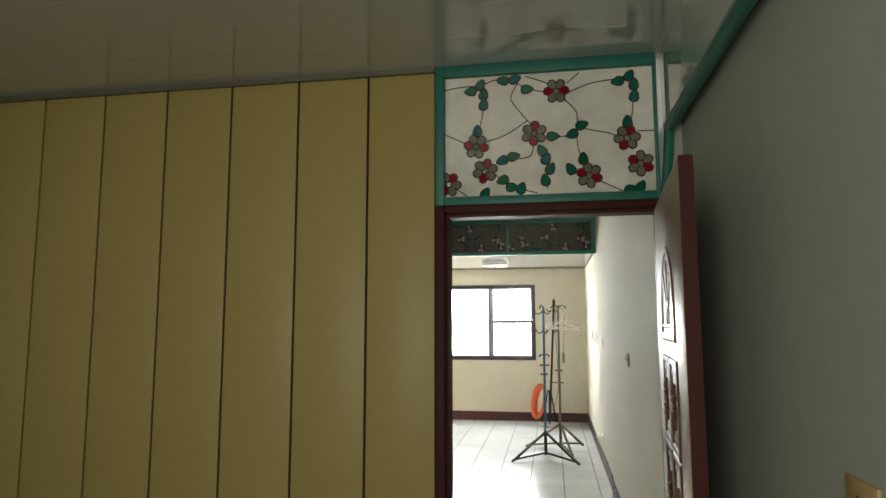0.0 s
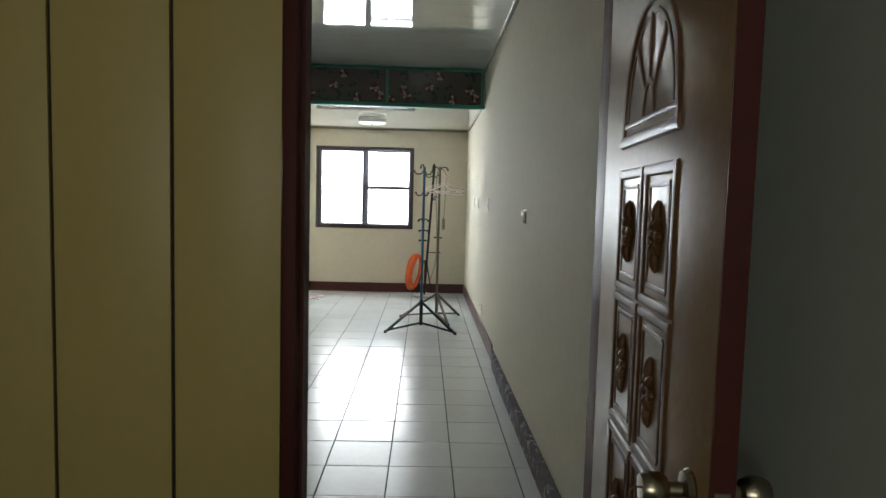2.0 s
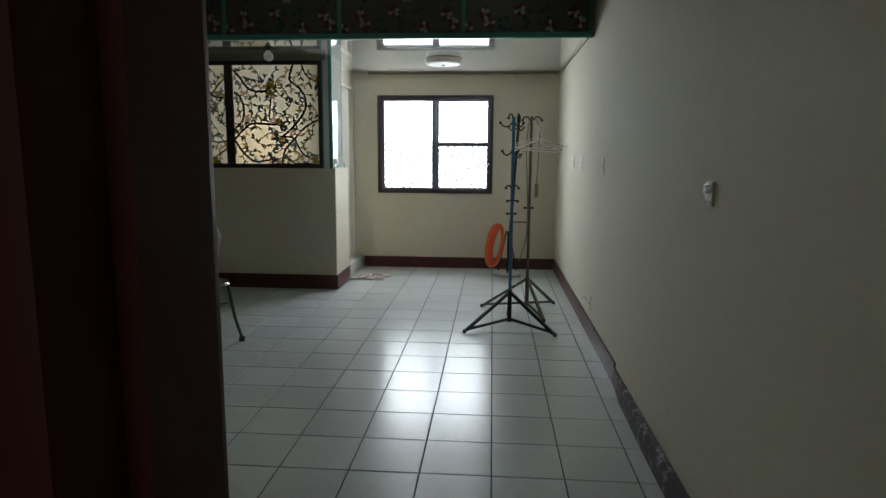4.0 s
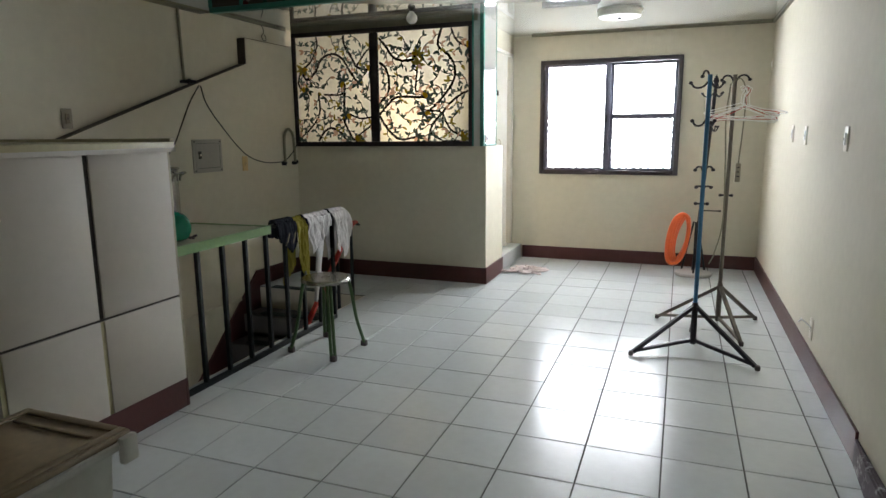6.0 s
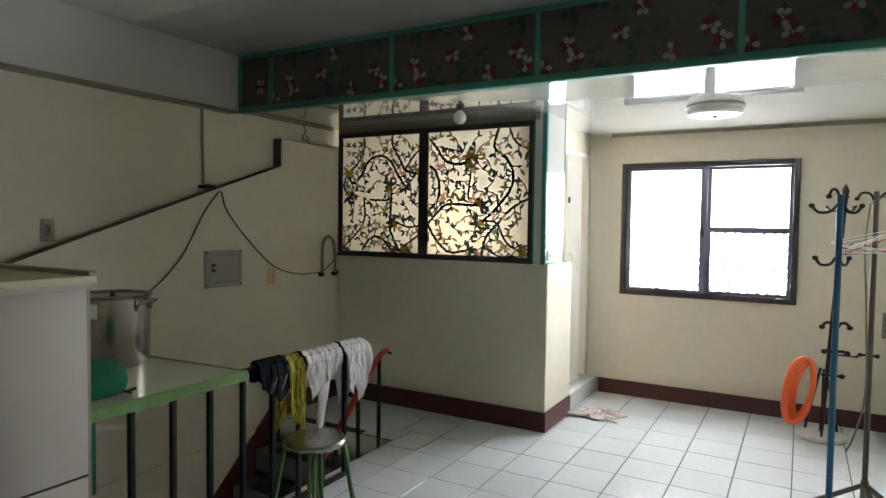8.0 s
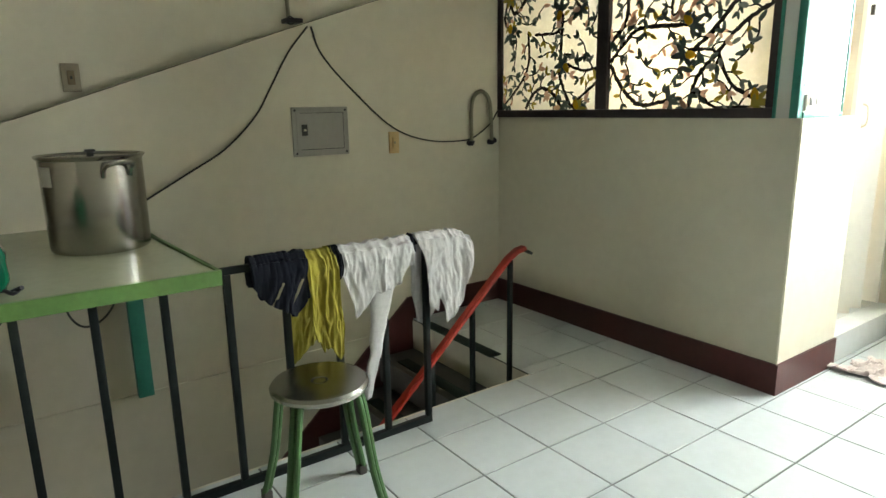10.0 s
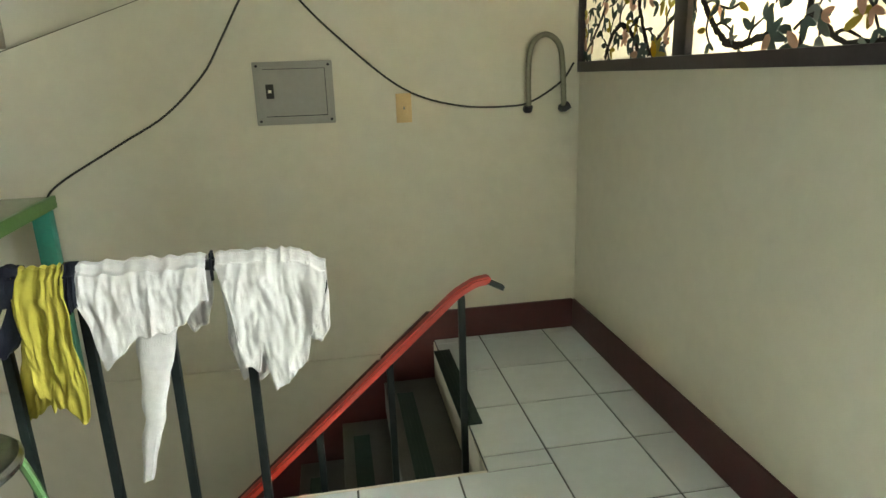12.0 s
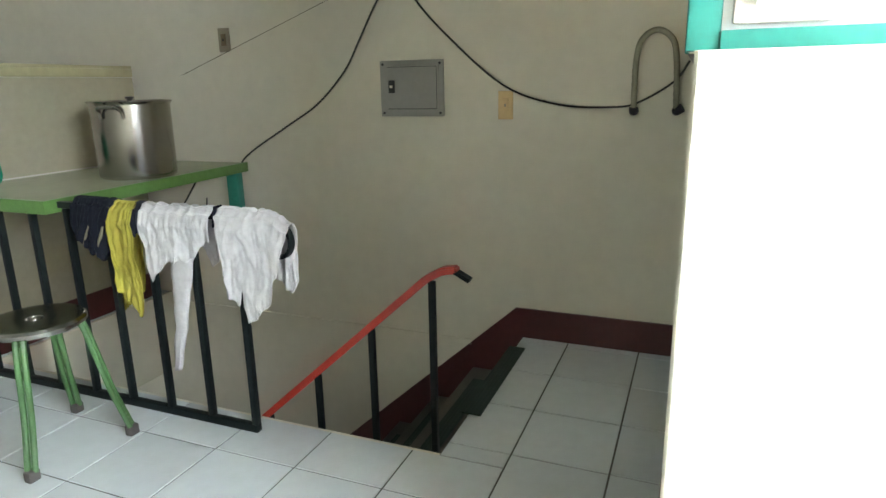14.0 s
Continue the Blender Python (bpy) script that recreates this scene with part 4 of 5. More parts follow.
wall_plate(5.66, 1.35, 0.07, 0.12, IVORY, "small ivory wall switch on the cream wall")
wall_plate(5.13, 1.34, 0.07, 0.12, IVORY, "small ivory wall switch on the cream wall")
wall_plate(4.03, 1.33, 0.07, 0.12, IVORY, "small ivory wall switch on the cream wall")
wall_plate(7.18, 1.98, 0.05, 0.10, IVORY, "narrow ivory plate high on the cream wall")
dial = thing("wall_dial", (0, 1.80, 1.272), "white round-cornered fan speed dial on the cream wall", "dial")
boxes("plate", DUSTY, [(-0.01, -0.037, -0.045, 0, 0.037, 0.045)], dial, bevel=0.004)
bm = bmesh.new()
lathe(bm, [(0.017, 0), (0.016, 0.010), (0.015, 0.016), (0, 0.017)], seg=20)
bmesh.ops.rotate(bm, verts=bm.verts, cent=(0, 0, 0), matrix=Matrix.Rotation(-math.pi / 2, 3, "Y"))
bmesh.ops.translate(bm, verts=bm.verts, vec=(-0.01, 0, 0.015))
part("knob", bm, WHITE_PLASTIC, dial, "white turning knob")
boxes("marking", BLACK_PLASTIC, [(-0.0115, -0.026, -0.036, -0.0095, 0.026, -0.024)], dial, "dark printed scale")
sock = wall_plate(4.39, 0.26, 0.07, 0.12, IVORY, "ivory wall socket with a short loose white wire", cat="socket")
bm = bmesh.new()
sweep(bm, smooth([(-0.008, 0.0, 0.01), (-0.05, 0.03, 0.04), (-0.06, 0.07, 0.015), (-0.04, 0.10, 0.03)]), 0.004, 6)
part("wire", bm, WHITE_PLASTIC, sock, "short bent white wire")
wall_plate(-1.60, 1.23, 0.12, 0.08, BEIGE, "yellowed beige socket plate on the bedroom wall", cat="socket")
wall_plate(3.42, 1.487, 0.075, 0.125, DUSTY, "dusty ivory wall switch above the sloping ledge", on="west", x=LX - 0.08)
wall_plate(5.055, 1.128, 0.07, 0.128, BEIGE, "yellowed beige wall switch beside the breaker box", on="west", x=LX)

ebox = thing("breaker_box", (LX, 4.585, 1.21), "grey steel breaker box set in the cream wall", "breaker box")
boxes("frame", GREY_BOX, [(0, -0.167, -0.132, 0.012, 0.167, 0.132)], ebox, bevel=0.003)
boxes("cover", GREY_BOX, [(0.012, -0.145, -0.11, 0.018, 0.145, 0.11)], ebox, "flat grey cover", bevel=0.002)
boxes("seam", DARK_TUBE, [(0.018, -0.125, -0.097, 0.0186, 0.135, -0.094), (0.018, 0.1325, -0.094, 0.0186, 0.135, 0.10), (0.018, -0.125, 0.10, 0.0186, 0.135, 0.102)], ebox, "thin dark seam of the hinged cover")
boxes("breaker", BLACK_PLASTIC, [(0.018, -0.118, -0.02, 0.024, -0.085, 0.04)], ebox, "black breaker toggle", bevel=0.002)
boxes("toggle", IVORY, [(0.024, -0.108, 0.004, 0.03, -0.095, 0.016)], ebox, bevel=0.001)
for yy in (-0.15, 0.15):
    for zz in (-0.115, 0.115):
        bm = bmesh.new()
        sweep(bm, [(0.012, yy, zz), (0.016, yy, zz)], 0.006, 8)
        part("screw", bm, DARK_TUBE, ebox)

# strip along the sloping ledge, conduit, cables
bm = bmesh.new()
for (ya, za), (yb, zb), t in (((2.4, 1.04), (4.475, 1.755), 0.003), ((4.475, 1.755), (5.158, 1.985), 0.003)):
    prism(bm, [(ya, za), (yb, zb), (yb, zb + t), (ya, za + t)], "x", LX - 0.08, LX - 0.0005)
# thin dark bars draw the shading edge between the step and the recessed wall
box(bm, LX - 0.08, 5.154, 1.985, LX - 0.0005, 5.160, 2.198)
box(bm, LX - 0.08, 5.160, 2.2005, LX - 0.0005, PY, 2.205)
tagged(part("ledge_strip", bm, DARK_BROWN), "dark strip along the sloping ledge, with shade lines drawn round its step", "strip")
cond = thing("conduit", (0, 0, 0), "grey plastic conduit dropping to a small junction", "conduit")
bm = bmesh.new()
sweep(bm, [(LX - 0.068, 4.46, 2.33), (LX - 0.068, 4.47, 1.80)], 0.011, 8)
part("pipe", bm, CONDUIT, cond)
bm = bmesh.new()
box(bm, LX - 0.078, 4.43, 1.775, LX + 0.01, 4.52, 1.80, 0.006)
sweep(bm, [(LX + 0.004, 4.45 + 0.02 * math.cos(a * 0.628), 1.785 + 0.02 * math.sin(a * 0.628)) for a in range(11)], 0.004, 6)
part("junction", bm, DARK_TUBE, cond, "dark taped cable junction")
bm = bmesh.new()
sweep(bm, smooth([(LX + 0.01, 4.54, 1.76), (LX + 0.012, 4.42, 1.62), (LX + 0.012, 4.31, 1.44), (LX + 0.012, 4.22, 1.30), (LX + 0.012, 4.05, 1.14), (LX + 0.012, 3.84, 1.02), (LX + 0.012, 3.58, 0.87), (LX + 0.03, 3.53, 0.78), (LX + 0.04, 3.5, 0.55), (LX + 0.05, 3.42, 0.40), (LX + 0.05, 3.32, 0.36), (LX + 0.04, 3.26, 0.45), (LX + 0.04, 3.28, 0.62)]), 0.005, 6)
tagged(part("hanging_cable", bm, BLACK_PLASTIC), "black cable sagging to the worktop end", "cable")
bm = bmesh.new()
sweep(bm, smooth([(LX + 0.01, 4.56, 1.76), (LX + 0.012, 4.612, 1.62), (LX + 0.012, 4.79, 1.43), (LX + 0.012, 5.05, 1.215), (LX + 0.012, 5.30, 1.13), (LX + 0.02, 5.545, 1.118), (LX + 0.03, 5.65, 1.14), (LX + 0.03, 5.78, 1.22), (LX + 0.04, 5.835, 1.30)]), 0.005, 6)
tagged(part("hanging_cable", bm, BLACK_PLASTIC), "black cable sagging to the bathroom window corner", "cable")
bm = bmesh.new()
sweep(bm, smooth([(LX + 0.06, 2.88, 0.30), (LX + 0.06, 3.1, 0.55), (LX + 0.1, 3.3, 0.76)]), 0.005, 6)
tagged(part("hanging_cable", bm, BLACK_PLASTIC), "black cable under the worktop", "cable")
hose = thing("metal_hose", (0, 0, 0), "grey bent metal hose between two wall elbows", "hose")
bm = bmesh.new()
path = smooth([(LX + 0.03, 5.625, 1.115), (LX + 0.03, 5.625, 1.30), (LX + 0.03, 5.645, 1.39), (LX + 0.03, 5.705, 1.425), (LX + 0.03, 5.765, 1.385), (LX + 0.03, 5.785, 1.29), (LX + 0.03, 5.795, 1.10)], 14)
sweep(bm, path, [0.012 + 0.0015 * (i % 2) for i in range(len(path))], 10)
part("tube", bm, CONDUIT, hose)
for yy, dy in ((5.625, 0), (5.795, 0.025)):
    bm = bmesh.new()
    sweep(bm, [(LX, yy, 1.10), (LX + 0.03, yy, 1.10), (LX + 0.034, yy + dy, 1.115)], 0.019, 10)
    part("elbow", bm, DARK_TUBE, hose, "dark pipe elbow")
bm = bmesh.new()
sweep(bm, smooth([(LX - 0.02, 5.44, 2.345), (LX + 0.0, 5.44, 2.29), (LX + 0.0, 5.405, 2.25), (LX + 0.0, 5.43, 2.215), (LX + 0.0, 5.47, 2.225), (LX + 0.0, 5.45, 2.27)]), 0.004, 6)
tagged(part("loose_wire", bm, BLACK_PLASTIC), "small coil of loose dark wire under the ceiling", "wire")

# ceiling lamps
lamp = thing("ceiling_lamp", (-1.30, 6.14, H2), "round white flat ceiling lamp, unlit", "ceiling lamp")
bm = bmesh.new()
lathe(bm, [(0, 0), (0.185, 0), (0.19, -0.008), (0.185, -0.016), (0.178, -0.02), (0.178, -0.05), (0.165, -0.062), (0.06, -0.066), (0, -0.066)][::-1], seg=40)
part("shade", bm, LAMP_GLASS, lamp)
bm = bmesh.new()
lathe(bm, [(0, -0.078), (0.012, -0.076), (0.016, -0.066), (0.016, -0.06)], seg=14)
part("finial", bm, DARK_TUBE, lamp, "small dark centre screw")
bulb = thing("ceiling_bulb", (-2.86, 5.36, H2), "small unlit globe bulb in a ceiling holder", "bulb")
bm = bmesh.new()
lathe(bm, [(0.03, 0), (0.032, -0.01), (0.018, -0.02), (0.017, -0.035)][::-1], seg=18)
part("holder", bm, BLACK_PLASTIC, bulb, "dark bulb holder")
bm = bmesh.new()
lathe(bm, [(0.0, -0.13), (0.022, -0.126), (0.04, -0.11), (0.046, -0.088), (0.04, -0.066), (0.022, -0.045), (0.016, -0.033)], seg=20)
part("globe", bm, LAMP_GLASS, bulb, "frosted glass globe")

# ---- cabinet, worktop, railing ----
cab = thing("low_cabinet", (-3.1, 2.84, 0), "white laminate cabinet with dark joints and maroon plinth", "cabinet")
cab.location = (0, 0, 0)
CX, CY0, CY1 = -3.07, 1.46, 2.83
boxes("body", CONCRETE, [(-4.30, CY0, 0.15, CX - 0.02, CY1 - 0.001, 1.30)], cab)
boxes("plinth", MAROON, [(-4.30, CY0, 0.0, CX - 0.004, CY1 - 0.003, 0.148)], cab, "maroon painted plinth")
joints = [CY0, 1.92, 2.375, CY1]
for a, b in zip(joints, joints[1:]):
    # the first column of panels is dark brown, the others laminate
    face = DARK_BROWN if a == CY0 else LAMINATE
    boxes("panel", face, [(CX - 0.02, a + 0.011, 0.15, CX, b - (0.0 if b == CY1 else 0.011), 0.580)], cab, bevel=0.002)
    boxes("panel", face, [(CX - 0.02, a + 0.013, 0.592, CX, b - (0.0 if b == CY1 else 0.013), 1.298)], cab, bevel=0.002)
boxes("joint", GAP, [(CX - 0.018, CY0, 0.579, CX - 0.008, CY1, 0.593)] + [(CX - 0.018, j - 0.013, 0.592, CX - 0.008, j + 0.013, 1.298) for j in joints[1:3]], cab, "dark open joint")
for j in joints[1:3]:
    boxes("joint_cover", OLIVE, [(CX - 0.018, j - 0.011, 0.15, CX - 0.004, j + 0.011, 0.579)], cab, "brown joint strip")
boxes("plinth", MAROON, [(-4.30, CY1, 0.0, CX - 0.004, CY1 + 0.014, 0.148)], cab, "maroon painted plinth end")
# end panel in a darker, yellower colour than the front
boxes("end_panel", END_PANEL, [(-4.30, CY1, 0.148, CX, CY1 + 0.012, 1.298)], cab, "dark yellowish end panel")
boxes("top", OLIVE, [(-4.30, CY0, 1.30, CX + 0.03, CY1 + 0.02, 1.345), (-4.30, CY1 - 0.01, 1.345, CX + 0.03, CY1 + 0.02, 1.362)], cab, "worn olive-brown top with a raised lip", bevel=0.004)
boxes("lip", LAMINATE, [(CX + 0.0, CY0, 1.298, CX + 0.034, CY1 + 0.02, 1.318)], cab, "pale edge strip")

ct = thing("worktop", (0, 0, 0), "pale worktop with a green painted edge over the stairwell", "worktop")
bm = bmesh.new()
prism(bm, [(LX, CY1 + 0.012), (-3.098, CY1 + 0.012), (-3.098, 3.615), (LX, 3.53)], "z", 0.788, 0.824)
part("board", bm, COUNTER, ct)
bm = bmesh.new()
prism(bm, [(-3.098, CY1 + 0.012), (-3.083, CY1 + 0.012), (-3.083, 3.63), (LX, 3.56), (LX, 3.545), (-3.098, 3.615)], "z", 0.777, 0.828)
part("edge", bm, GREEN_EDGE, ct, "green painted edge strip")
boxes("bracket", TEAL, [(LX + 0.065, 3.50, -0.03, LX + 0.115, 3.57, 0.778)], ct, "teal wall bracket", bevel=0.003)
boxes("back_strip", LAMINATE, [(-4.3, CY1 + 0.012, 0.824, -3.3, CY1 + 0.024, 0.83)], ct)

rail = thing("stair_railing", (0, 0, 0), "black iron railing beside the stairwell", "railing")
RX, TOP = -3.15, 0.818
boxes("bottom_bar", BLACK_IRON, [(RX - 0.014, CY1 + 0.02, 0.0, RX + 0.014, 4.475, 0.03)], rail, bevel=0.003)
boxes("top_bar", BLACK_IRON, [(RX - 0.012, 3.4, 0.793, RX + 0.012, 4.475, TOP)], rail, bevel=0.003)
for i in range(8):
    y = 3.058 + 0.2008 * i
    boxes("post", BLACK_IRON, [(RX - 0.012, y - 0.012, 0.03, RX + 0.012, y + 0.012, 0.793 if y > 3.58 else 0.776)], rail, bevel=0.002)
bm = bmesh.new()
sweep(bm, smooth([(RX, 4.500, 0.806), (RX, 4.580, 0.806), (RX, 4.640, 0.798), (RX, 4.672, 0.765), (RX, 4.678, 0.72), (RX, 4.655, 0.685), (RX, 4.620, 0.68)], 5), 0, flat=(0.024, 0.012))
part("curled_end", bm, BLACK_IRON, rail, "flat black bar curling down at the end")
hand = thing("stair_handrail", (0, 0, 0), "red plastic handrail on black posts going down the stairs", "handrail")
HX = -3.34
bm = bmesh.new()
pts = [(HX, 5.19, 0.635), (HX, 5.14, 0.628), (HX, 5.08, 0.595)] + [(HX, 5.08 - 0.2 * k, 0.595 - 0.18 * k) for k in range(1, 10)]
sweep(bm, pts, 0, flat=(0.042, 0.026))
bmesh.ops.bevel(bm, geom=bm.edges[:], offset=0.006, segments=2, affect="EDGES")
part("grip", bm, RED_PLASTIC, hand)
bm = bmesh.new()
sweep(bm, [(HX, 5.18, 0.628), (HX, 5.232, 0.601)], 0, flat=(0.03, 0.014))
part("end_bar", bm, BLACK_IRON, hand, "bare dark end of the bar")
for k, y in enumerate((5.095, 4.855, 4.615, 4.375, 4.135, 3.895)):
    top = 0.585 - 0.9 * max(0.0, 5.08 - y)
    foot = -0.2 * (int((WY1 - y) / 0.22) + 1)
    boxes("post", BLACK_IRON, [(HX - 0.011, y - 0.011, foot, HX + 0.011, y + 0.011, top)], hand, bevel=0.002)

# ---- cloths on the railing ----
def ridge(x, y, z):
    """Sharp crests with broad hollows between them, as cloth creases."""
    return 1 - 2 * abs(noise.noise((x, y, z)))


def step_line(stops, u):
    """Straight pieces between (u, value) stops."""
    for (a, p), (b, q) in zip(stops, stops[1:]):
        if u <= b:
            return p + (q - p) * max(0.0, (u - a) / (b - a))
    return stops[-1][1]


def sheet(grid):
    bm = bmesh.new()
    vs = [[bm.verts.new(p) for p in col] for col in grid]
    for a, b in zip(vs, vs[1:]):
        for k in range(len(a) - 1):
            bm.faces.new((a[k], b[k], b[k + 1], a[k + 1])).smooth = True
    return bm


def thicken(ob, thick):
    md = ob.modifiers.new("thickness", "SOLIDIFY")
    md.thickness, md.offset = thick, 0


def drape(name, y0, y1, front, back, material, label, seed, shift=0.0, back_shift=0.0, thick=0.003, crease=1.0, sag=0.0):
    """A cloth folded over the top bar: front and back are stops of how far it hangs, u from 0 to 1 along the bar."""
    nu, nf, nb = 84, 54, 24
    grid = []
    for i in range(nu + 1):
        u = i / nu
        col = []
        f = step_line(front, u) + 0.010 * noise.noise((u * 11, 3.1, seed))
        b = step_line(back, u) + 0.010 * noise.noise((u * 9, 7.7, seed))
        lift = 0.009 * max(0.0, ridge(u * 9, 0.3, seed * 1.7))
        for j in range(-nb, nf + 1):
            d, sx = (b * (-j / nb), -1) if j < 0 else (f * (j / nf), 1)
            fold = min(1.0, 0.25 + d / 0.09)
            w = u * (y1 - y0) / 0.05
            warp = 0.6 * noise.noise((u * 4, d * 7, seed + 2))
            wave = 0.016 * ridge(w * 0.45 + 1.6 * warp + d * 2.5, d * 3.2, seed) + 0.010 * ridge(w * 0.8 - 1.4 * warp, d * 6 + u * 3, seed + 9) + 0.0035 * ridge(w * 1.6 + 3 * warp, d * 9, seed + 5) + 0.004 * noise.noise((w * 4, d * 26, seed))
            x = RX + sx * (0.022 + 0.016 * fold) + wave * fold * crease
            z = TOP + 0.012 - max(d, 0.024) + lift
            if abs(j) < 3:
                x, z = RX + sx * (0, 0.014, 0.021)[abs(j)], TOP + (0.014, 0.011, -0.002)[abs(j)] + lift
            y = y0 + (y1 - y0) * u + (shift if sx > 0 else back_shift) * d
            y += 0.008 * fold * noise.noise((u * 3, d * 8, seed + 4))
            col.append((x, y, z - sag * max(0.0, (u - 0.55) / 0.45) ** 2))
        grid.append(col)
    ob = part(name, sheet(grid), material)
    thicken(ob, thick)
    return tagged(ob, label, "clothing")


def trouser_leg(owner, top, foot, w_top, w_foot, material, seed, label):
    """A limp tapering leg of cloth, hanging from top to foot; both are (y, z)."""
    grid = []
    for i in range(15):
        a = 2 * math.pi * i / 14
        col = []
        for j in range(33):
            v = j / 32
            w = w_top + (w_foot - w_top) * v ** 0.7
            cy, cz = top[0] + (foot[0] - top[0]) * v ** 1.3, top[1] + (foot[1] - top[1]) * v
            cr = 0.5 * w * (1 + 0.25 * noise.noise((math.cos(a) * 1.5, v * 9, seed)))
            y = cy + cr * math.cos(a) + 0.006 * noise.noise((v * 7, 1.0, seed))
            x = RX + 0.034 + (0.010 + 0.004 * ridge(math.cos(a) * 2, v * 5, seed)) * math.sin(a) + 0.010 * noise.noise((v * 5, 4.0, seed)) * v
            col.append((x, y, cz + 0.008 * noise.noise((math.cos(a), v * 6, seed + 3))))
        grid.append(col)
    ob = part("trouser_leg", sheet(grid), material, owner, label)
    thicken(ob, 0.002)


cap = drape("navy_cap_cloth", 3.735, 3.935, [(0, 0.10), (0.3, 0.17), (0.75, 0.22), (1, 0.16)], [(0, 0.10), (1, 0.16)], CLOTH_NAVY, "navy blue cotton cloth with khaki stripes bunched over the railing", 3, thick=0.014, crease=0.8)
for k, y in enumerate((3.825, 3.895)):
    bm = bmesh.new()
    sweep(bm, [(RX + 0.046, y + 0.03, 0.79), (RX + 0.056, y + 0.012, 0.745), (RX + 0.058, y - 0.012, 0.70), (RX + 0.055, y - 0.03, 0.67)], 0, flat=(0.008, 0.008))
    part("stripe", bm, CLOTH_KHAKI, cap, "faded khaki stripe")
drape("yellow_towel", 3.923, 4.043, [(0, 0.30), (0.2, 0.37), (0.5, 0.36), (0.75, 0.42), (0.9, 0.40), (1, 0.26)], [(0, 0.44), (0.5, 0.40), (1, 0.34)], CLOTH_YELLOW, "mustard yellow towel hanging over the railing", 5, shift=0.05, back_shift=-0.16)
drape("navy_strap_cloth", 4.035, 4.070, [(0, 0.12), (1, 0.10)], [(0, 0.10), (1, 0.10)], CLOTH_NAVY, "dark navy strip of cloth over the railing", 6)
garment = drape("white_garment", 4.065, 4.380, [(0, 0.10), (0.08, 0.17), (0.14, 0.27), (0.24, 0.25), (0.36, 0.20), (0.62, 0.19), (0.8, 0.17), (0.92, 0.12), (1, 0.11)], [(0, 0.10), (0.6, 0.12), (0.8, 0.22), (0.95, 0.2), (1, 0.12)], CLOTH_WHITE, "white cotton leggings with one leg hanging long", 8)
trouser_leg(garment, (4.245, 0.70), (4.155, 0.215), 0.125, 0.026, CLOTH_WHITE, 4, "long limp white leg")
bm = bmesh.new()
sweep(bm, [(RX - 0.028, 4.392, 0.785), (RX - 0.022, 4.392, 0.81), (RX - 0.012, 4.392, TOP + 0.016), (RX + 0.012, 4.392, TOP + 0.016), (RX + 0.024, 4.393, 0.80), (RX + 0.03, 4.395, 0.77)], 0, flat=(0.018, 0.005))
part("waistband", bm, CLOTH_NAVY, garment, "dark elastic waistband")
shirt = drape("white_shirt", 4.405, 4.685, [(0, 0.03), (0.09, 0.10), (0.14, 0.30), (0.30, 0.325), (0.34, 0.27), (0.38, 0.30), (0.43, 0.385), (0.60, 0.35), (0.78, 0.30), (0.81, 0.22), (0.90, 0.175), (0.96, 0.10), (1, 0.04)], [(0, 0.25), (0.1, 0.38), (0.35, 0.37), (0.6, 0.24), (0.9, 0.26), (1, 0.2)], CLOTH_WHITE, "white cotton shirt hung over the curled railing end", 11, thick=0.004, sag=0.045)

# ---- stool ----
stool = thing("round_stool", (-2.835, 3.835, 0), "round steel-topped stool with worn green legs", "stool")
bm = bmesh.new()
lathe(bm, [(0, 0.478), (0.02, 0.478), (0.022, 0.470), (0.026, 0.470), (0.028, 0.479), (0.13, 0.482), (0.150, 0.480), (0.158, 0.470), (0.157, 0.458), (0.150, 0.452), (0.14, 0.466), (0, 0.466)][::-1], seg=40)
part("seat", bm, SEAT_STEEL, stool, "dished steel seat")
for k, (fx, fy) in enumerate(((0.15, -0.20), (0.19, 0.13), (-0.19, -0.14), (-0.14, 0.205))):
    bm = bmesh.new()
    d = Vector((fx, fy, 0)).normalized()
    side = Vector((-d.y, d.x, 0)) * 0.011
    for sg in (-1, 1):
        sweep(bm, smooth([tuple(Vector((d.x * 0.06, d.y * 0.06, 0.455)) + side * sg), tuple(Vector((d.x * 0.125, d.y * 0.125, 0.452)) + side * sg), tuple(Vector((d.x * 0.150, d.y * 0.150, 0.42)) + side * sg), tuple(Vector((fx * 0.8, fy * 0.8, 0.2)) + side * sg), tuple(Vector((fx, fy, 0.03)) + side * sg)], 5), 0.0105, 8)
    leg = part("leg", bm, STOOL_GREEN, stool)
    bm = bmesh.new()
    box(bm, fx - 0.020, fy - 0.016, 0.0, fx + 0.020, fy + 0.016, 0.04, 0.006)
    part("foot_cap", bm, RUBBER, leg, "grey rubber foot")

# ---- on the worktop ----
pot = thing("stock_pot", (-3.77, 3.38, 0.824), "large stainless steel stock pot with a flat lid on the worktop", "pot")
bm = bmesh.new()
pot.scale = (0.92, 0.92, 0.93)
lathe(bm, [(0, 0), (0.178, 0), (0.186, 0.008), (0.188, 0.02), (0.190, 0.365), (0.200, 0.375), (0.202, 0.382), (0.196, 0.384), (0.186, 0.376), (0.184, 0.03), (0.18, 0.012), (0, 0.01)], seg=48)
part("body", bm, POT_STEEL, pot)
bm = bmesh.new()
lathe(bm, [(0, 0.366), (0.182, 0.366), (0.184, 0.371), (0.178, 0.374), (0.06, 0.377), (0.03, 0.376), (0, 0.376)], seg=48)
lid = part("lid", bm, POT_STEEL, pot, "flat steel lid")
bm = bmesh.new()
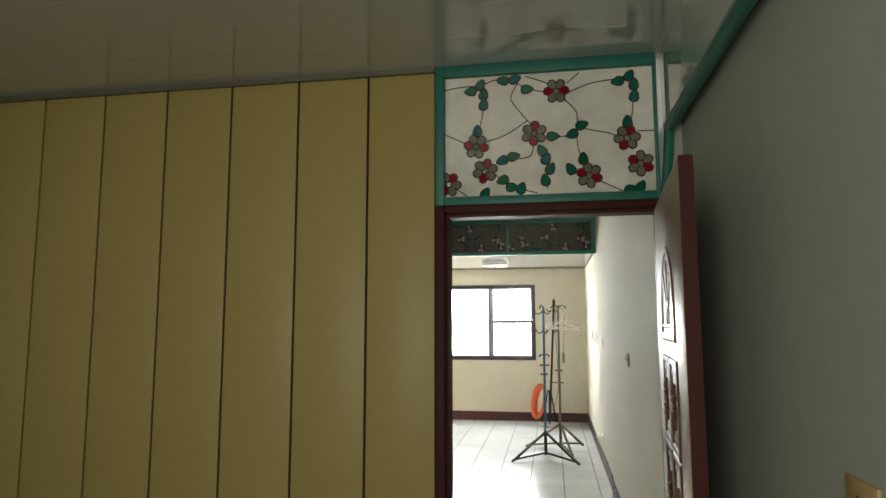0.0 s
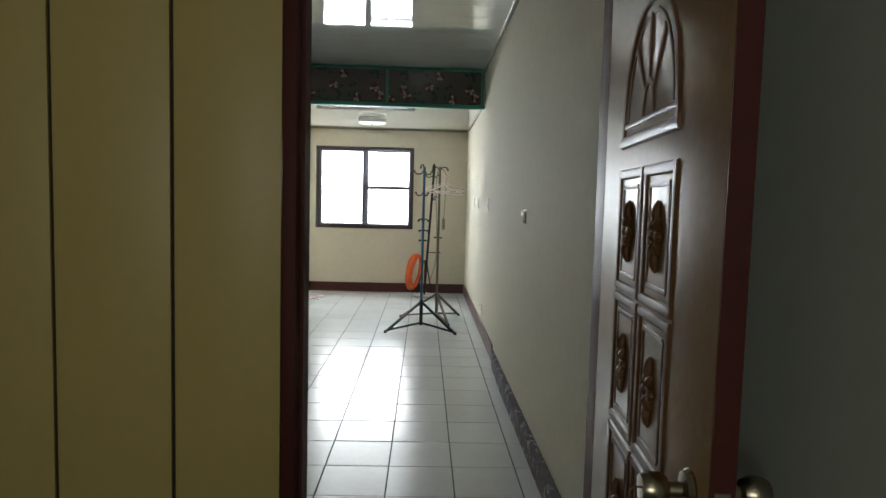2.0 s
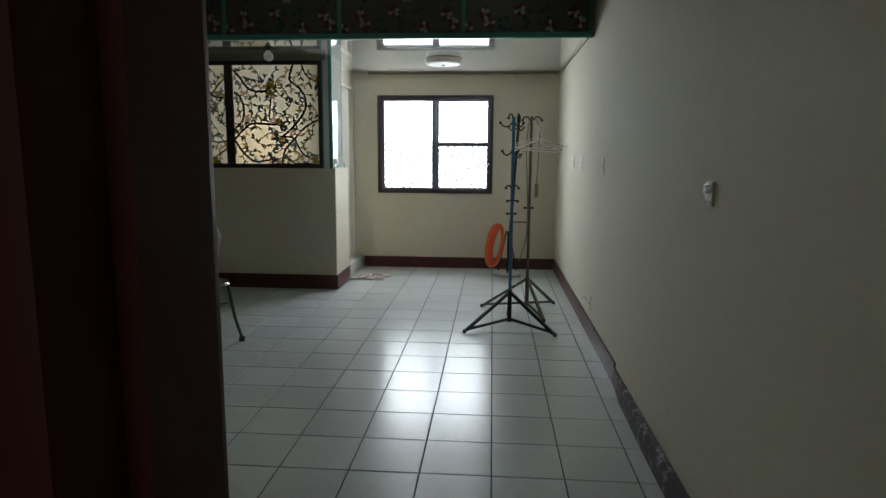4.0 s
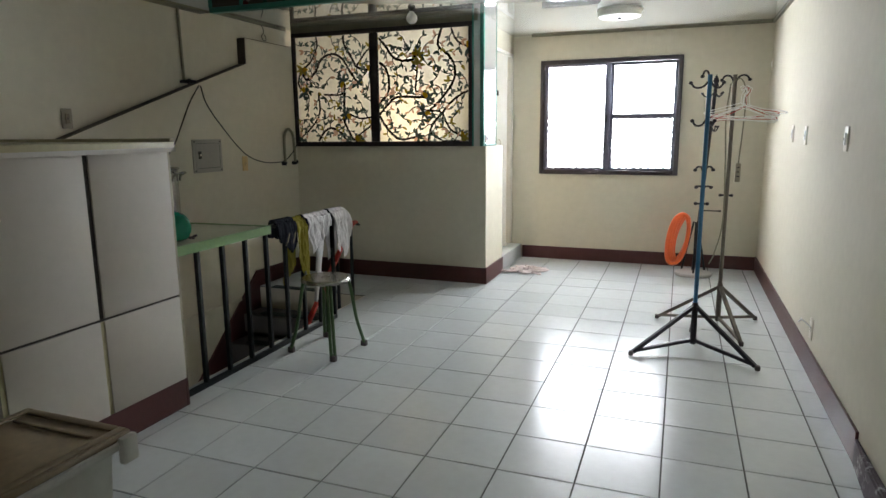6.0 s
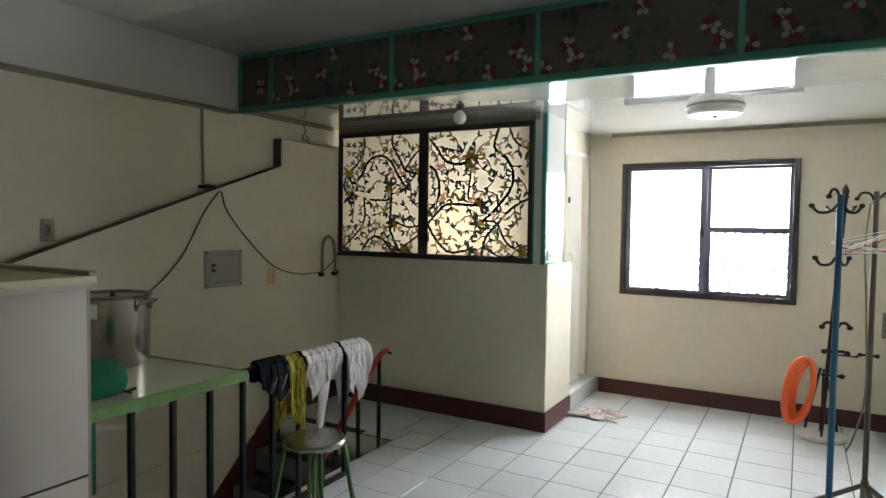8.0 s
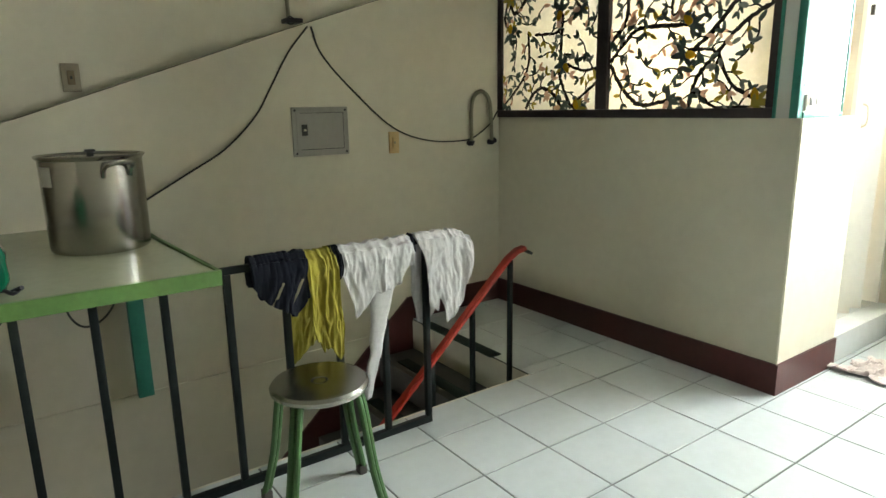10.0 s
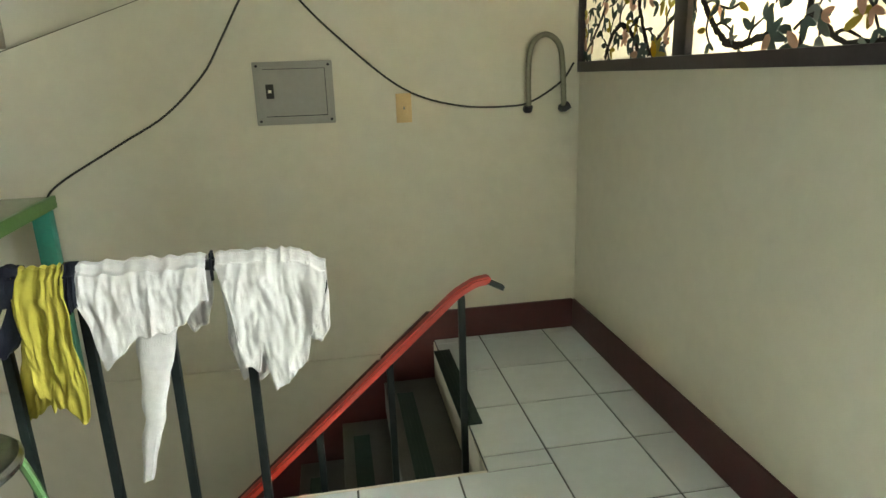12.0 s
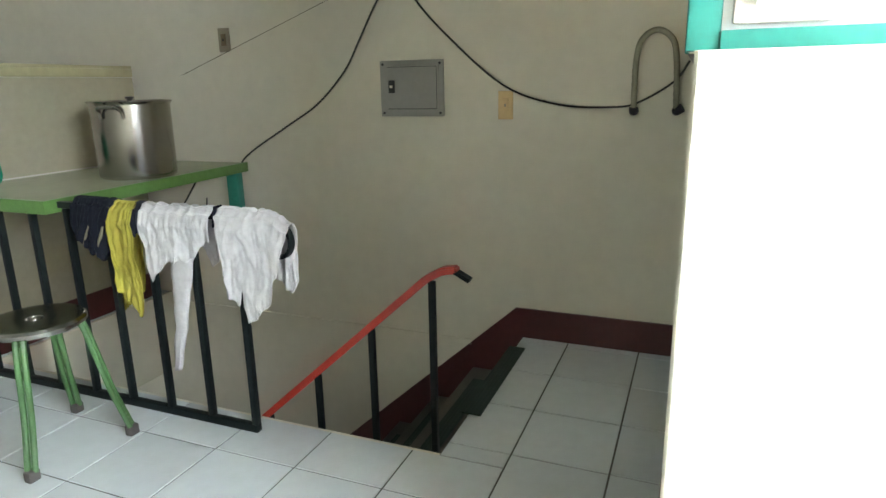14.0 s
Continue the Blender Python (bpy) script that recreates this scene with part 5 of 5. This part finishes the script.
lathe(bm, [(0, 0.375), (0.012, 0.375), (0.014, 0.388), (0.022, 0.394), (0.020, 0.402), (0, 0.404)], seg=18)
part("lid_knob", bm, BLACK_PLASTIC, lid, "small dark knob")
for a in (20, 200):
    bm = bmesh.new()
    c, sn = math.cos(radians(a)), math.sin(radians(a))
    def on(r, w, z):
        return (r * c - w * sn, r * sn + w * c, z)
    sweep(bm, smooth([on(0.190, -0.055, 0.30), on(0.200, -0.055, 0.335), on(0.235, -0.045, 0.352), on(0.245, 0, 0.356), on(0.235, 0.045, 0.352), on(0.200, 0.055, 0.335), on(0.190, 0.055, 0.30)], 5), 0.008, 8)
    part("handle", bm, POT_STEEL, pot, "bent steel handle")
bm = bmesh.new()
rows = []
for a in range(5):
    an = radians(-75 + a * 5)
    rows.append([bm.verts.new((0.1915 * math.cos(an), 0.1915 * math.sin(an), z)) for z in (0.27, 0.345)])
for r, t in zip(rows, rows[1:]):
    bm.faces.new((r[0], t[0], t[1], r[1]))
part("sticker", bm, WHITE_PLASTIC, pot, "worn white sticker with faded print")
bag = thing("green_plastic_bag", (-3.25, 2.965, 0.824), "bulging translucent green plastic bag on the worktop", "bag")
bm = bmesh.new()
box(bm, -0.085, -0.095, 0.0, 0.085, 0.10, 0.155, 0.045)
bmesh.ops.subdivide_edges(bm, edges=bm.edges[:], cuts=4, use_grid_fill=True)
for v in bm.verts:
    k = 1 + 0.10 * noise.noise(v.co * 16) + 0.05 * ridge(v.co.x * 22, v.co.y * 22, v.co.z * 9)
    v.co.x, v.co.y = v.co.x * k, v.co.y * k
    v.co.z = max(0.0, v.co.z + 0.012 * noise.noise(v.co * 20) * (v.co.z > 0.03))
for f in bm.faces:
    f.smooth = True
part("film", bm, GREEN_BAG, bag)
bm = bmesh.new()
sweep(bm, smooth([(-3.196, 3.02, 0.834), (-3.185, 3.05, 0.842), (-3.17, 3.07, 0.834), (-3.20, 3.085, 0.832)]), 0.006, 8)
sweep(bm, [(-3.20, 3.07, 0.832), (-3.17, 3.095, 0.847)], 0.007, 8)
tagged(part("metal_clip", bm, DARK_TUBE), "small dark metal clip on the worktop", "clip")

# ---- storage box ----
sbox = thing("storage_box", (-2.6, 1.5, 0), "milky plastic storage box with a stained brown lid", "storage box")
sbox.location, sbox.scale = (-0.3855, 0.10, 0), (0.86, 1, 1)
bm = bmesh.new()
prism(bm, [(-2.84, 1.14), (-2.36, 1.14), (-2.36, 1.73), (-2.84, 1.73)], "z", 0.0, 0.40)
for v in bm.verts:
    if v.co.z < 0.1:
        v.co.x, v.co.y = -2.6 + (v.co.x + 2.6) * 0.9, 1.435 + (v.co.y - 1.435) * 0.92
bmesh.ops.bevel(bm, geom=bm.edges[:], offset=0.03, segments=3, affect="EDGES")
part("body", bm, CLEAR_BOX, sbox)
boxes("rim", CLEAR_BOX, [(-2.88, 1.10, 0.385, -2.315, 1.77, 0.415)], sbox, bevel=0.012)
bm = bmesh.new()
box(bm, -2.87, 1.11, 0.412, -2.325, 1.76, 0.438, 0.01)
lid = part("lid", bm, LID_BROWN, sbox, "stained brown lid with a raised border")
for x0, y0, x1, y1 in ((-2.86, 1.12, -2.825, 1.75), (-2.37, 1.12, -2.335, 1.75), (-2.825, 1.715, -2.37, 1.75), (-2.80, 1.655, -2.40, 1.67)):
    boxes("raised_edge", LID_BROWN, [(x0, y0, 0.436, x1, y1, 0.445)], lid, bevel=0.006)
boxes("clip", CLEAR_BOX, [(-2.325, 1.70, 0.34, -2.295, 1.76, 0.43)], sbox, bevel=0.008)

tub = thing("plastic_tub", (-2.985, 1.60, 0), "narrow white plastic tub between the cabinet and the storage box", "tub")
boxes("body", CLEAR_BOX, [(-0.06, -0.19, 0, 0.055, 0.185, 0.43)], tub, bevel=0.02)
boxes("lid", WHITE_PLASTIC, [(-0.07, -0.20, 0.43, 0.065, 0.20, 0.462)], tub, "white rounded lid", bevel=0.012)

# ---- coat racks ----
def hook(bm, p, ang, reach, drop, r=0.006):
    """A hook that leaves the pole at p, dips and turns up to a ball."""
    c, sn = math.cos(ang), math.sin(ang)
    def on(d, z):
        return (p[0] + c * d, p[1] + sn * d, p[2] + z)
    pts = smooth([on(0.008, 0), on(reach * 0.35, -drop), on(reach * 0.75, -drop * 1.1), on(reach, -drop * 0.2)], 5)
    sweep(bm, pts, r, 8)
    lathe(bm, [(0, -0.012), (0.010, -0.007), (0.012, 0), (0.010, 0.007), (0, 0.012)], tuple(pts[-1]), 10)


def tripod_rack(at, feet, pole_mat, leg_mat, height, label, hooks):
    rk = thing("coat_rack", at, label, "coat rack", group="coat racks by the window")
    bm = bmesh.new()
    sweep(bm, [(0, 0, 0.07), (0, 0, height)], 0.013, 12)
    part("pole", bm, pole_mat, rk)
    bm = bmesh.new()
    sweep(bm, [(0, 0, 0.05), (0, 0, 0.32)], 0.018, 10)
    part("hub", bm, leg_mat, rk)
    for fx, fy in feet:
        bm = bmesh.new()
        sweep(bm, [(0, 0, 0.30), (fx * 0.97, fy * 0.97, 0.02)], 0, flat=(0.022, 0.022))
        sweep(bm, [(0, 0, 0.075), (fx * 0.93, fy * 0.93, 0.03)], 0, flat=(0.016, 0.020))
        leg = part("leg", bm, leg_mat, rk)
        boxes("foot_cap", RUBBER, [(fx - 0.014, fy - 0.014, 0, fx + 0.014, fy + 0.014, 0.03)], leg, bevel=0.004)
    for z, ang, reach, drop in hooks:
        bm = bmesh.new()
        hook(bm, (0, 0, z), radians(ang), reach, drop)
        part("hook", bm, DARK_TUBE, rk)
    return rk


RACK_HOOKS = [(1.66, 190, 0.105, 0.03), (1.66, 15, 0.08, 0.03), (1.69, 120, 0.08, -0.03), (1.44, 190, 0.085, 0.03), (1.44, 60, 0.085, 0.03), (1.14, 190, 0.05, -0.02), (1.14, 20, 0.055, -0.02), (1.04, 200, 0.04, -0.005), (1.04, -10, 0.045, -0.005), (0.94, 180, 0.035, 0), (0.94, 0, 0.03, 0)]
tripod_rack((-0.62, 4.55, 0), [(-0.36, -0.20), (0.35, -0.23), (0.0, 0.41)], BLUE_POLE, DARK_TUBE, 1.70, "coat rack with a blue pole and dark tripod legs", RACK_HOOKS)
rk2 = tripod_rack((-0.447, 5.14, 0), [(-0.41, 0.10), (0.27, 0.28), (0.125, -0.385)], GREY_TUBE, GREY_TUBE, 1.74, "coat rack with a worn grey pole holding wire hangers", [(1.70, 180, 0.08, -0.03), (1.70, 0, 0.09, -0.03), (1.70, 90, 0.09, -0.03), (0.94, 180, 0.04, 0), (0.94, 0, 0.03, 0)])

rk3 = thing("coat_rack", (-0.585, 6.875, 0), "dark coat rack on a round cast base with a pointed top", "coat rack", group="coat racks by the window")
bm = bmesh.new()
lathe(bm, [(0, 0), (0.165, 0), (0.172, 0.012), (0.165, 0.03), (0.13, 0.042), (0.03, 0.05), (0, 0.05)], seg=36)
part("base", bm, STONE, rk3, "round grey cast base")
bm = bmesh.new()
sweep(bm, [(0, 0, 0.045), (0.095, 0, 1.78)], 0.016, 12)
lathe(bm, [(0.016, 1.77), (0.026, 1.785), (0.018, 1.80), (0.026, 1.825), (0.018, 1.85), (0, 1.885)], (0.095, 0, 0), seg=14)
part("pole", bm, DARK_TUBE, rk3)
for a in (30, 150, 270):
    bm = bmesh.new()
    c, sn = math.cos(radians(a)), math.sin(radians(a))
    sweep(bm, [(0.02 * c, 0.02 * sn, 0.52), (0.12 * c, 0.12 * sn, 0.04)], 0.009, 8)
    part("brace", bm, DARK_TUBE, rk3)
for z, ang, reach, drop in ((1.72, 180, 0.11, 0.03), (1.72, 60, 0.12, 0.03), (1.72, 300, 0.12, 0.03), (1.42, 50, 0.10, 0.04), (1.42, 290, 0.10, 0.04), (0.63, 0, 0.17, 0.0)):
    bm = bmesh.new()
    hook(bm, (0.055 * z - 0.002, 0, z), radians(ang), reach, drop)
    part("hook", bm, DARK_TUBE, rk3)

coil = thing("hose_coil", (-0.742, 6.715, 0), "coil of orange plastic hose hung on the coat rack", "hose")
for k in range(5):
    bm = bmesh.new()
    ring = []
    for i in range(29):
        a = 2 * math.pi * i / 28
        ring.append((0.085 * math.cos(a) * (1 - 0.09 * k) + 0.10 * math.sin(a) * 0.35 + 0.008 * k, -0.03 + 0.016 * k + 0.02 * math.sin(a + k), 0.375 + 0.245 * math.sin(a) * (1 - 0.04 * k) + 0.01 * math.sin(3 * a + k)))
    sweep(bm, ring, 0.019, 10)
    part("turn", bm, ORANGE, coil)

# wire hangers on the grey rack
HANGERS = [(0.0, 4, 5), (0.012, 14, -3), (0.02, -6, 3), (0.006, 22, -6), (0.015, 9, 7), (-0.004, 30, -2), (0.01, 18, 2), (0.002, -12, -5)]
for k, (dz, turn, tilt) in enumerate(HANGERS):
    hg = thing("wire_hanger", (-0.402 + 0.006 * k, 5.035 + 0.012 * k, 1.655 - dz), "thin wire clothes hanger on the coat rack", "hanger", group="wire hangers")
    hg.rotation_euler = (radians(2 * k - 7), radians(tilt), radians(turn))
    bm = bmesh.new()
    rise = -0.105 - 0.004 * (k % 4)
    sweep(bm, smooth([(0.0, 0, rise), (0.10, 0, rise - 0.035), (0.195, 0, -0.175), (0.20, 0, -0.190), (0.0, 0, -0.194), (-0.20, 0, -0.190), (-0.195, 0, -0.175), (-0.10, 0, rise - 0.035), (0.0, 0, rise)], 6), 0.0028, 6)
    sweep(bm, smooth([(0, 0, rise), (0, 0, -0.05), (0.018, 0, -0.012), (0.0, 0, 0.006), (-0.018, 0, -0.008)], 5), 0.0022, 6)
    part("wire", bm, RED_PLASTIC if k in (3, 6) else WHITE_PLASTIC, hg)
strip = thing("power_strip", (-0.412, 5.11, 1.66), "dusty ivory power strip hanging by its cord from the rack", "power strip")
bm = bmesh.new()
sweep(bm, smooth([(-0.06, 0.0, 0.02), (-0.075, 0, -0.2), (-0.06, 0, -0.5), (-0.05, 0, -0.9), (-0.09, 0, -1.12), (-0.12, 0, -1.2)]), 0.0045, 6)
sweep(bm, smooth([(-0.06, 0, 0.02), (0.0, 0, 0.05), (0.035, 0, -0.05), (0.03, -0.01, -0.3), (0.02, -0.01, -0.5)]), 0.0045, 6)
part("cord", bm, CONDUIT, strip, "dull olive grey cord")
boxes("body", DUSTY, [(0.003, -0.028, -0.625, 0.037, -0.002, -0.50)], strip, bevel=0.006)
for z in (-0.53, -0.56, -0.59):
    boxes("outlet", BLACK_PLASTIC, [(0.012, -0.0295, z, 0.028, -0.0275, z + 0.006)], strip)

# floor rag
bm = bmesh.new()
n = 40
vs = [[None] * (n + 1) for _ in range(n + 1)]
for i in range(n + 1):
    for j in range(n + 1):
        u, v = i / n - 0.5, j / n - 0.5
        r = 1 + 0.6 * noise.noise((u * 4, v * 4, 2.0))
        x, y = -2.153 + 0.34 * u * r + 0.05 * v, 6.52 + 0.26 * v * r
        z = 0.010 + (0.045 * max(0.0, ridge(u * 5, v * 6, 5.0)) ** 2 + 0.02 * max(0.0, ridge(u * 11, v * 12, 8.0))) * (1 - 1.5 * max(abs(u), abs(v)))
        vs[i][j] = bm.verts.new((x, y, z))
for i in range(n):
    for j in range(n):
        bm.faces.new((vs[i][j], vs[i + 1][j], vs[i + 1][j + 1], vs[i][j + 1])).smooth = True
rag = part("floor_rag", bm, CLOTH_PINK)
rag.modifiers.new("thickness", "SOLIDIFY").thickness = 0.008
tagged(rag, "crumpled faded pink rag on the floor", "rag")

# ---- tiles ----
def tile_mesh(name, sx, sy, sz, bevel, material):
    bm = bmesh.new()
    box(bm, 0, 0, -sz, sx, sy, 0)
    top = [e for e in bm.edges if all(v.co.z > -1e-6 for v in e.verts)]
    bmesh.ops.bevel(bm, geom=top, offset=bevel, segments=1, affect="EDGES")
    me = bpy.data.meshes.new(name)
    bm.to_mesh(me)
    bm.free()
    me.materials.append(material)
    return me


shared = {}
J = 0.0065
xs = [0.0] + [GX - TILE_X * i for i in range(15)]
ys = [GY - TILE_Y] + [GY + TILE_Y * i for i in range(25)]
rng = random.Random(7)
for xa, xb in zip(xs, xs[1:]):
    for ya, yb in zip(ys, ys[1:]):
        x0, x1, y0, y1 = max(xb, LX), xa, max(ya, DY1 + 0.03), min(yb, WY)
        cuts_here = [(x0, x1, y0, y1)]
        if x0 < WX1 and y0 < WY1 and y1 > WY0:
            cuts_here = []
            if x1 > WX1 + 0.02:
                cuts_here.append((max(x0, WX1), x1, y0, y1))
            if y1 > WY1 + 0.02:
                cuts_here.append((x0, min(x1, WX1), max(y0, WY1), y1))
            if y0 < WY0 - 0.02:
                cuts_here.append((x0, min(x1, WX1), y0, min(y1, WY0)))
        for a0, a1, b0, b1 in cuts_here:
            if a1 - a0 < 0.02 or b1 - b0 < 0.02 or (a1 < -2.40 and b0 > PY + 0.1) or a1 < -4.34:
                continue
            key = (round(a1 - a0 - J, 4), round(b1 - b0 - J, 4))
            if key not in shared:
                shared[key] = tile_mesh("tile", key[0], key[1], 0.006, 0.0012, TILE)
            ob = new("tile", shared[key])
            ob.location = (a0 + J / 2, b0 + J / 2, rng.uniform(-0.0004, 0.0004))
            ob.rotation_euler = (rng.uniform(-0.0012, 0.0012), rng.uniform(-0.0012, 0.0012), 0)
            ob.parent = floor
bath_back = setting(boxes("wall_bathroom_tiled", CONCRETE, [(LX, WY - 0.012, 0.15, -2.505, WY, H2)]), "grey tiled bathroom wall seen through the doorway", "wall")
me = tile_mesh("tile", 0.197, 0.327, 0.005, 0.0015, TILE_GREY)
for i in range(5):
    for k in range(6):
        ob = new("tile", me)
        ob.matrix_world = Matrix.Translation((-2.51 - 0.2 * (i + 1), WY - 0.0125, 0.16 + 0.33 * k)) @ Matrix.Rotation(math.pi / 2, 4, "X")
        ob.parent = bath_back
